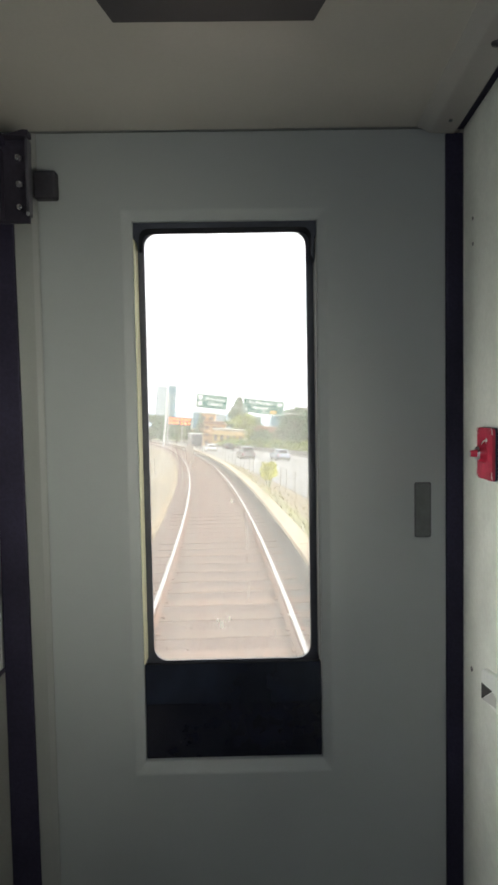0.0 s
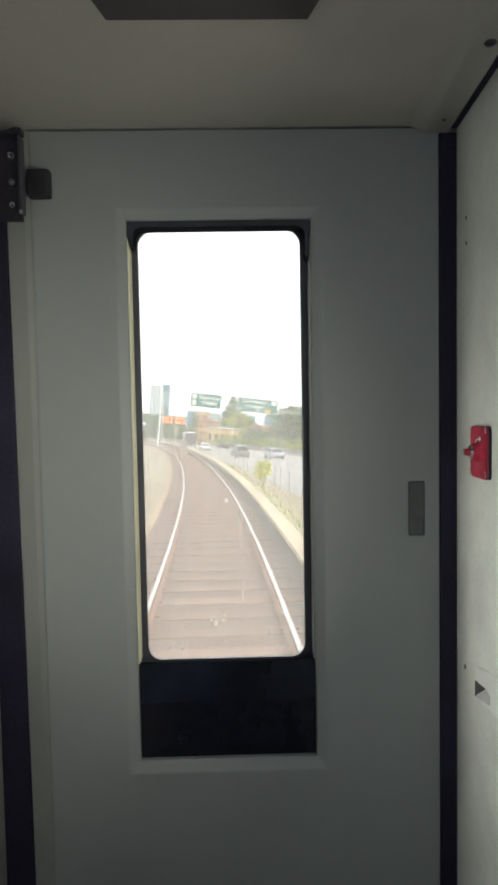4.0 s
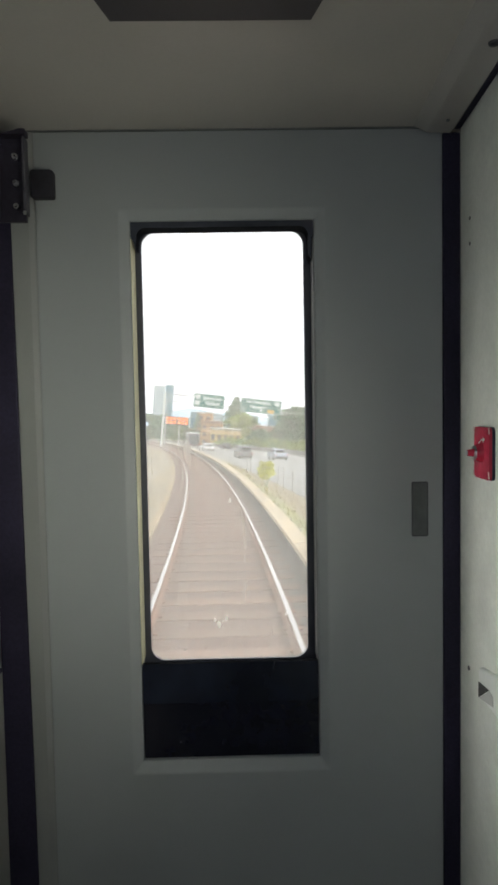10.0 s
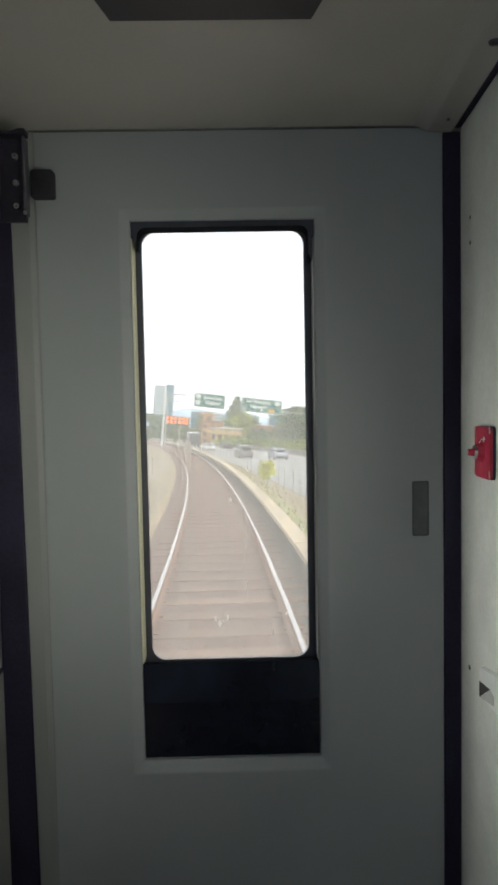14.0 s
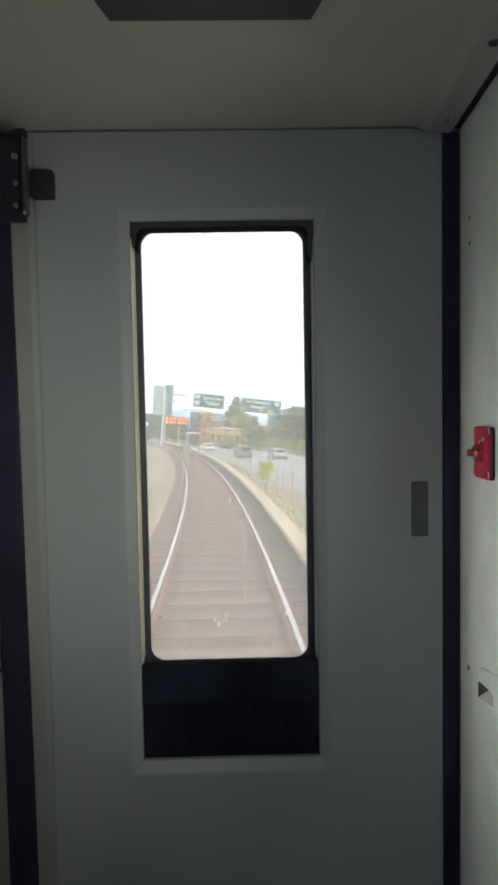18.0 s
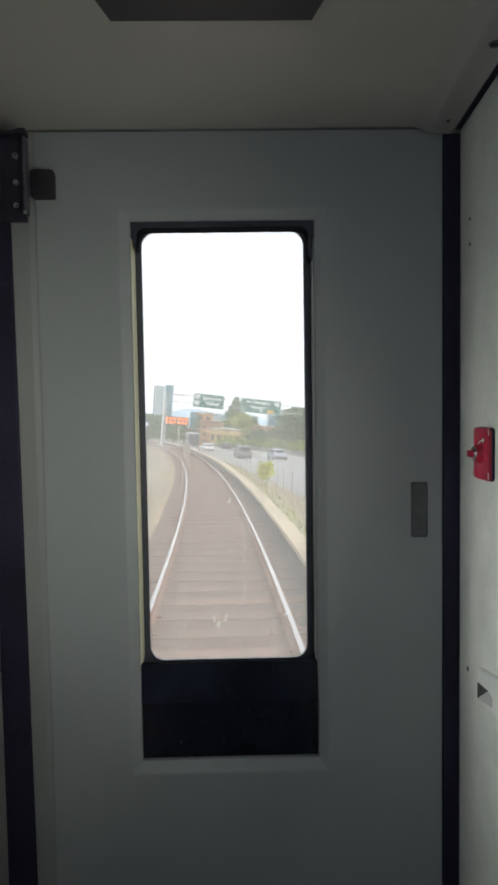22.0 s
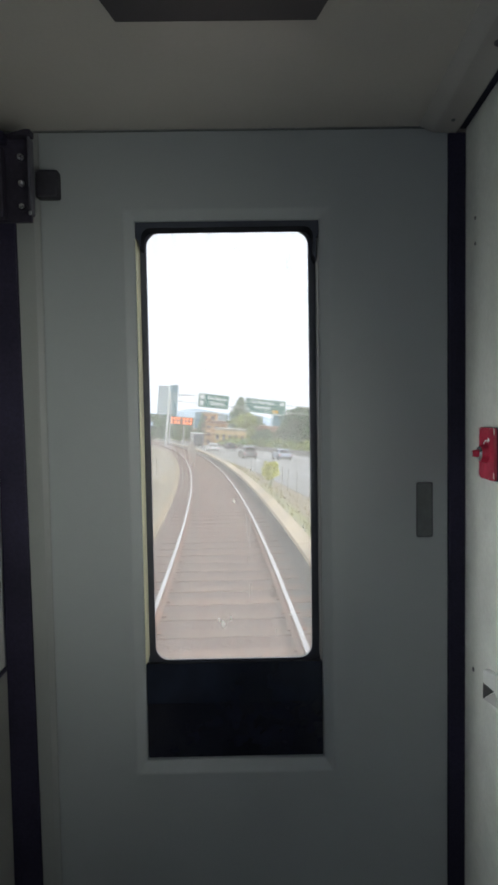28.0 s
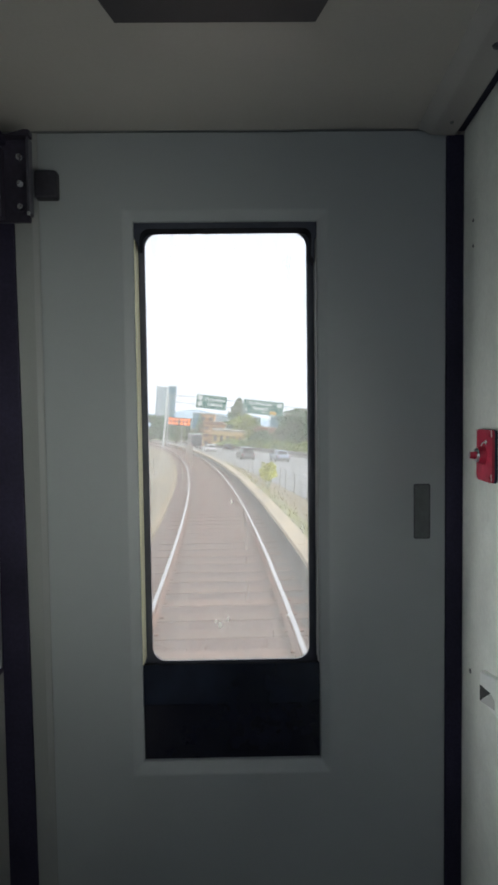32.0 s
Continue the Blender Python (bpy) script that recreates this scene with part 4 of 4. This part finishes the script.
# ---------------------------------------------------------------- signs and lamps
def text_mesh(words, size):
    cu = bpy.data.curves.new("words", "FONT")
    cu.body, cu.size, cu.align_x, cu.align_y, cu.extrude, cu.space_line = words, size, "CENTER", "CENTER", 0.01, 1.15
    cu.offset = 0.03
    ob = bpy.data.objects.new("words", cu)
    scene.collection.objects.link(ob)
    bpy.context.view_layer.update()
    me = bpy.data.meshes.new_from_object(ob.evaluated_get(bpy.context.evaluated_depsgraph_get()))
    bpy.data.objects.remove(ob)
    bpy.data.curves.remove(cu)
    me.materials.clear()
    me.materials.append(M["sign_white"])
    return me


gantry = thing("sign_gantry", "galvanised gantry carrying two green highway direction signs", "sign gantry")
GYD = 105.0
gantry.matrix_world = pose(bearing(-47.8, GYD), GYD, EYE[2] + 0.0172 * GYD, 0, 6.8, 0)      # at the middle of the first sign
top, low, x0, x1 = 0.62, -0.62, -7.5, 20.0
for z in (top, low):
    part("beam", cyl((x0, 0.5, z), (x1, 0.5, z), 0.06, None, 10), M["galv_pale"], gantry)
for i in range(16):
    a = x0 + (x1 - x0) / 16 * i
    part("brace", cyl((a, 0.5, low if i % 2 else top), (a + (x1 - x0) / 16, 0.5, top if i % 2 else low), 0.032, None, 8), M["galv_pale"], gantry)
for x in (x1, x0):
    part("post", cyl((x, 0.5, -9.6), (x, 0.5, top + 0.2), 0.19, 0.15, 16), M["galv_pale"], gantry)
for words, cx_, cz_, w, h, size in (("Downtown\nOakland", 0.0, 0.0, 5.2, 2.35, 0.72), ("San Francisco\nHayward", 8.85, 0.0, 6.9, 2.4, 0.74)):
    sg = part("sign_panel", prism(rounded(-w / 2, w / 2, -h / 2, h / 2, 0.18, 4), -0.04, 0.04), M["sign_green"], gantry, "green highway sign with white words")
    sg.matrix_local = pose(cx_, 0, cz_)
    part("sign_border", ring(rounded(-w / 2 + 0.05, w / 2 - 0.05, -h / 2 + 0.05, h / 2 - 0.05, 0.15, 4), rounded(-w / 2 + 0.11, w / 2 - 0.11, -h / 2 + 0.11, h / 2 - 0.11, 0.1, 4), -0.05, -0.042), M["sign_white"], sg)
    for bx in (-w * 0.3, w * 0.3):
        part("bracket", box(bx - 0.05, bx + 0.05, 0.04, 0.44, -h / 2 + 0.1, h / 2 - 0.1), M["galv_pale"], sg)
    tx = new("sign_words", text_mesh(words, size))
    tx.parent = sg
    tx.matrix_local = pose(0.62 if "Down" in words else -0.55, -0.055, 0.05 if "Down" in words else 0.22, 90, 0, 0)
    if "Down" in words:
        for z in (0.52, -0.5):
            part("route_shield", prism([(-2.3, z + 0.4), (-1.95, z + 0.46), (-1.6, z + 0.4), (-1.52, z), (-1.95, z - 0.46), (-2.38, z)], -0.052, -0.042), M["sign_white"], sg, "pale route shield")
    else:
        part("route_shield", prism(rounded(2.3, 3.2, 0.3, 0.95, 0.2, 5), -0.052, -0.042), M["sign_white"], sg, "pale route shield")
        for dx in (-2.9, 0.1):
            part("arrow", prism([(dx - 0.09, -0.3), (dx - 0.09, -0.62), (dx - 0.28, -0.62), (dx, -1.0), (dx + 0.28, -0.62), (dx + 0.09, -0.62), (dx + 0.09, -0.3)], -0.052, -0.042), M["sign_white"], sg)
        part("exit_tab", prism(rounded(1.2, 2.3, -1.0, -0.45, 0.2, 5), -0.052, -0.042), M["sign_yellow"], sg, "yellow tab")

led = bpy.data.materials.new("orange_led")
led.use_nodes = True
led.node_tree.nodes["Principled BSDF"].inputs["Base Color"].default_value = (0.6, 0.2, 0.03, 1)
led.node_tree.nodes["Principled BSDF"].inputs["Emission Color"].default_value = (1.0, 0.15, 0.02, 1)
led.node_tree.nodes["Principled BSDF"].inputs["Emission Strength"].default_value = 1.5
vms = thing("message_sign", "dark electronic road sign showing orange light bars", "road sign")
vx, vy = bearing(-101, 150), 150.0
vms.matrix_world = pose(vx, vy, EYE[2] - 0.0135 * vy, 0, 5, 0)
part("case", box(-2.95, 2.95, 0, 0.5, -1.0, 1.0, 0.05), M["paint_case"], vms)
for x0, x1 in ((-2.75, -1.95), (-1.75, -1.0), (-0.8, -0.15), (0.35, 1.0), (1.2, 1.9), (2.1, 2.7)):
    for z in (0.5, -0.42):
        part("light_bar", box(x0, x1, -0.05, 0.02, z - 0.34, z + 0.34, 0.02), led, vms, "glowing orange bar")
part("post", cyl((0.8, 0.3, -7.5), (0.8, 0.3, -0.9), 0.16, 0.13, 12), M["galv"], vms)


def street_lamp(x, y, h, side):
    z = ground_z(x, y)
    ob = thing("street_lamp", "tall pale steel highway lamp with a curved arm", "street lamp", "highway lamps", at=(x, y, z))
    ob.rotation_euler = (0, LEAN, 0)
    part("pole", cyl((0, 0, -0.2), (0, 0, h), 0.14, 0.08, 12), M["galv"], ob)
    bm = bmesh.new()
    prev = Vector((0, 0, h))
    for k in range(1, 7):
        a = k / 6
        q = Vector((side * 2.6 * a, 0, h + 0.7 * math.sin(a * 1.5)))
        cyl(prev, q, 0.05, None, 8, bm=bm)
        prev = q
    part("arm", bm, M["galv"], ob)
    part("lamp_head", box(side * 2.6 - 0.4, side * 2.6 + 0.4, -0.14, 0.14, h + 0.62, h + 0.8, 0.05), M["galv"], ob)
    return ob


street_lamp(bearing(-122, 112), 112, 8.6, 1)
street_lamp(bearing(42, 170), 170, 11.5, -1)


# ---------------------------------------------------------------- cars
def car(y, o, paint, label, seed, van=False):
    ob = thing("car", label, "car", "cars on the highway")
    hh = 0.25 if van else 0.0
    body = prism([(-2.2, 0.32), (-2.24, 0.62), (-2.15, 0.92), (-1.3, 0.97), (0.9, 0.98), (2.0, 0.86), (2.2, 0.66), (2.2, 0.34), (1.9, 0.26), (-1.9, 0.26)], -0.9, 0.9)
    bmesh.ops.bevel(body, geom=[e for e in body.edges if abs(e.verts[0].co.y - e.verts[1].co.y) < 0.1], offset=0.09, segments=2, affect="EDGES", profile=0.5)
    cabin = prism([(-1.75 if not van else -2.1, 0.95), (-1.25 if not van else -1.95, 1.42 + hh), (0.25, 1.44 + hh), (1.05, 0.95)], -0.78, 0.78)
    for v in cabin.verts:
        if v.co.z > 1.2:
            v.co.y *= 0.84
    bmesh.ops.bevel(cabin, geom=cabin.edges[:], offset=0.05, segments=2, affect="EDGES", profile=0.5)
    part("body", body, paint, ob, smooth=False)
    cab = part("cabin", cabin, paint, ob)
    rx0, rx1 = (-1.80, -1.32) if not van else (-2.13, -2.0)
    bm = bmesh.new()
    zt, zb = 1.36 + hh, 1.0
    bm.faces.new([bm.verts.new(c) for c in ((rx0 - 0.0, -0.66, zb), (rx0, 0.66, zb), (rx1, 0.56, zt), (rx1, -0.56, zt))])
    bm.faces.new([bm.verts.new(c) for c in ((1.07, -0.66, zb), (1.07, 0.66, zb), (0.37, 0.56, zt + 0.03), (0.37, -0.56, zt + 0.03))])
    bmesh.ops.solidify(bm, geom=bm.faces[:], thickness=0.02)
    part("windscreen", bm, M["car_glass"], cab)
    for s in (-1, 1):
        bm = bmesh.new()
        a, b = s * 0.795, s * 0.69
        bm.faces.new([bm.verts.new(c) for c in ((-1.5, a, 1.0), (0.85, a, 1.0), (0.2, b, 1.36 + hh), (-1.15, b, 1.36 + hh))])
        bmesh.ops.solidify(bm, geom=bm.faces[:], thickness=0.02)
        part("side_window", bm, M["car_glass"], cab)
        part("tail_light", box(-2.26, -2.16, s * 0.80 - 0.12, s * 0.80 + 0.08, 0.66, 0.84, 0.02), M["tail"], ob)
        for x in (-1.35, 1.35):
            wh = part("wheel", cyl((x, s * 0.72, 0.32), (x, s * 0.92, 0.32), 0.32, None, 20), M["tyre"], ob)
            part("rim", cyl((x, s * 0.915, 0.32), (x, s * 0.93, 0.32), 0.2, None, 16), M["galv"], wh)
    part("bumper", box(-2.29, -2.18, -0.82, 0.82, 0.34, 0.52, 0.03), M["tyre"], ob)
    ob.matrix_world = place_at(y, o, road_dz(o)) @ Matrix.Rotation(LEAN * 0.45, 4, "Y") @ Matrix.Rotation(radians(90), 4, "Z")
    return ob


M["paint_silver"] = material("silver_car_paint", (0.40, 0.45, 0.52), 0.3, metal=0.4, bump=0, vary=0.02)
M["paint_dark"] = material("dark_blue_car_paint", (0.04, 0.05, 0.07), 0.25, bump=0, vary=0.02)
M["paint_white"] = material("white_car_paint", (0.75, 0.75, 0.73), 0.3, bump=0, vary=0.02)
M["paint_grey"] = material("grey_car_paint", (0.18, 0.19, 0.20), 0.3, bump=0, vary=0.02)
car(78, 13.2, M["paint_silver"], "silver-blue saloon car on the middle highway lane", 1)
car(82, 9.4, M["paint_grey"], "dark grey tall car on the inner highway lane", 2, van=True)
car(112, 9.0, M["paint_white"], "white saloon car further along the inner lane", 3)
car(128, 15.6, M["paint_dark"], "dark blue saloon car on the outer highway lane", 4)


def box_truck(y, o):
    ob = thing("box_truck", "dark box truck with a pale roof far along the highway", "truck")
    part("cargo_box", box(-3.4, 1.3, -1.2, 1.2, 0.95, 3.35, 0.05), M["paint_grey"], ob)
    part("roof", box(-3.45, 1.35, -1.22, 1.22, 3.36, 3.46, 0.03), M["paint_white"], ob, "pale roof")
    part("rear_door", box(-3.46, -3.41, -1.1, 1.1, 1.05, 3.25, 0.01), M["paint_dark"], ob)
    cab = prism([(1.45, 0.6), (3.2, 0.6), (3.2, 1.6), (2.75, 2.55), (1.45, 2.6)], -1.1, 1.1)
    bmesh.ops.bevel(cab, geom=cab.edges[:], offset=0.06, segments=2, affect="EDGES", profile=0.5)
    part("cab", cab, M["paint_dark"], ob)
    part("chassis", box(-3.3, 3.0, -0.5, 0.5, 0.55, 0.94), M["tyre"], ob)
    for x in (-2.3, 2.3):
        for s in (-1, 1):
            wh = part("wheel", cyl((x, s * 0.85, 0.48), (x, s * 1.15, 0.48), 0.48, None, 20), M["tyre"], ob)
            part("rim", cyl((x, s * 1.14, 0.48), (x, s * 1.16, 0.48), 0.26, None, 16), M["galv"], wh)
    for s in (-1, 1):
        part("tail_light", box(-3.5, -3.42, s * 1.0 - 0.12, s * 1.0 + 0.12, 0.75, 0.9, 0.02), M["tail"], ob)
    ob.matrix_world = place_at(y, o, road_dz(o)) @ Matrix.Rotation(LEAN * 0.45, 4, "Y") @ Matrix.Rotation(radians(90), 4, "Z")


box_truck(140, 10.2)
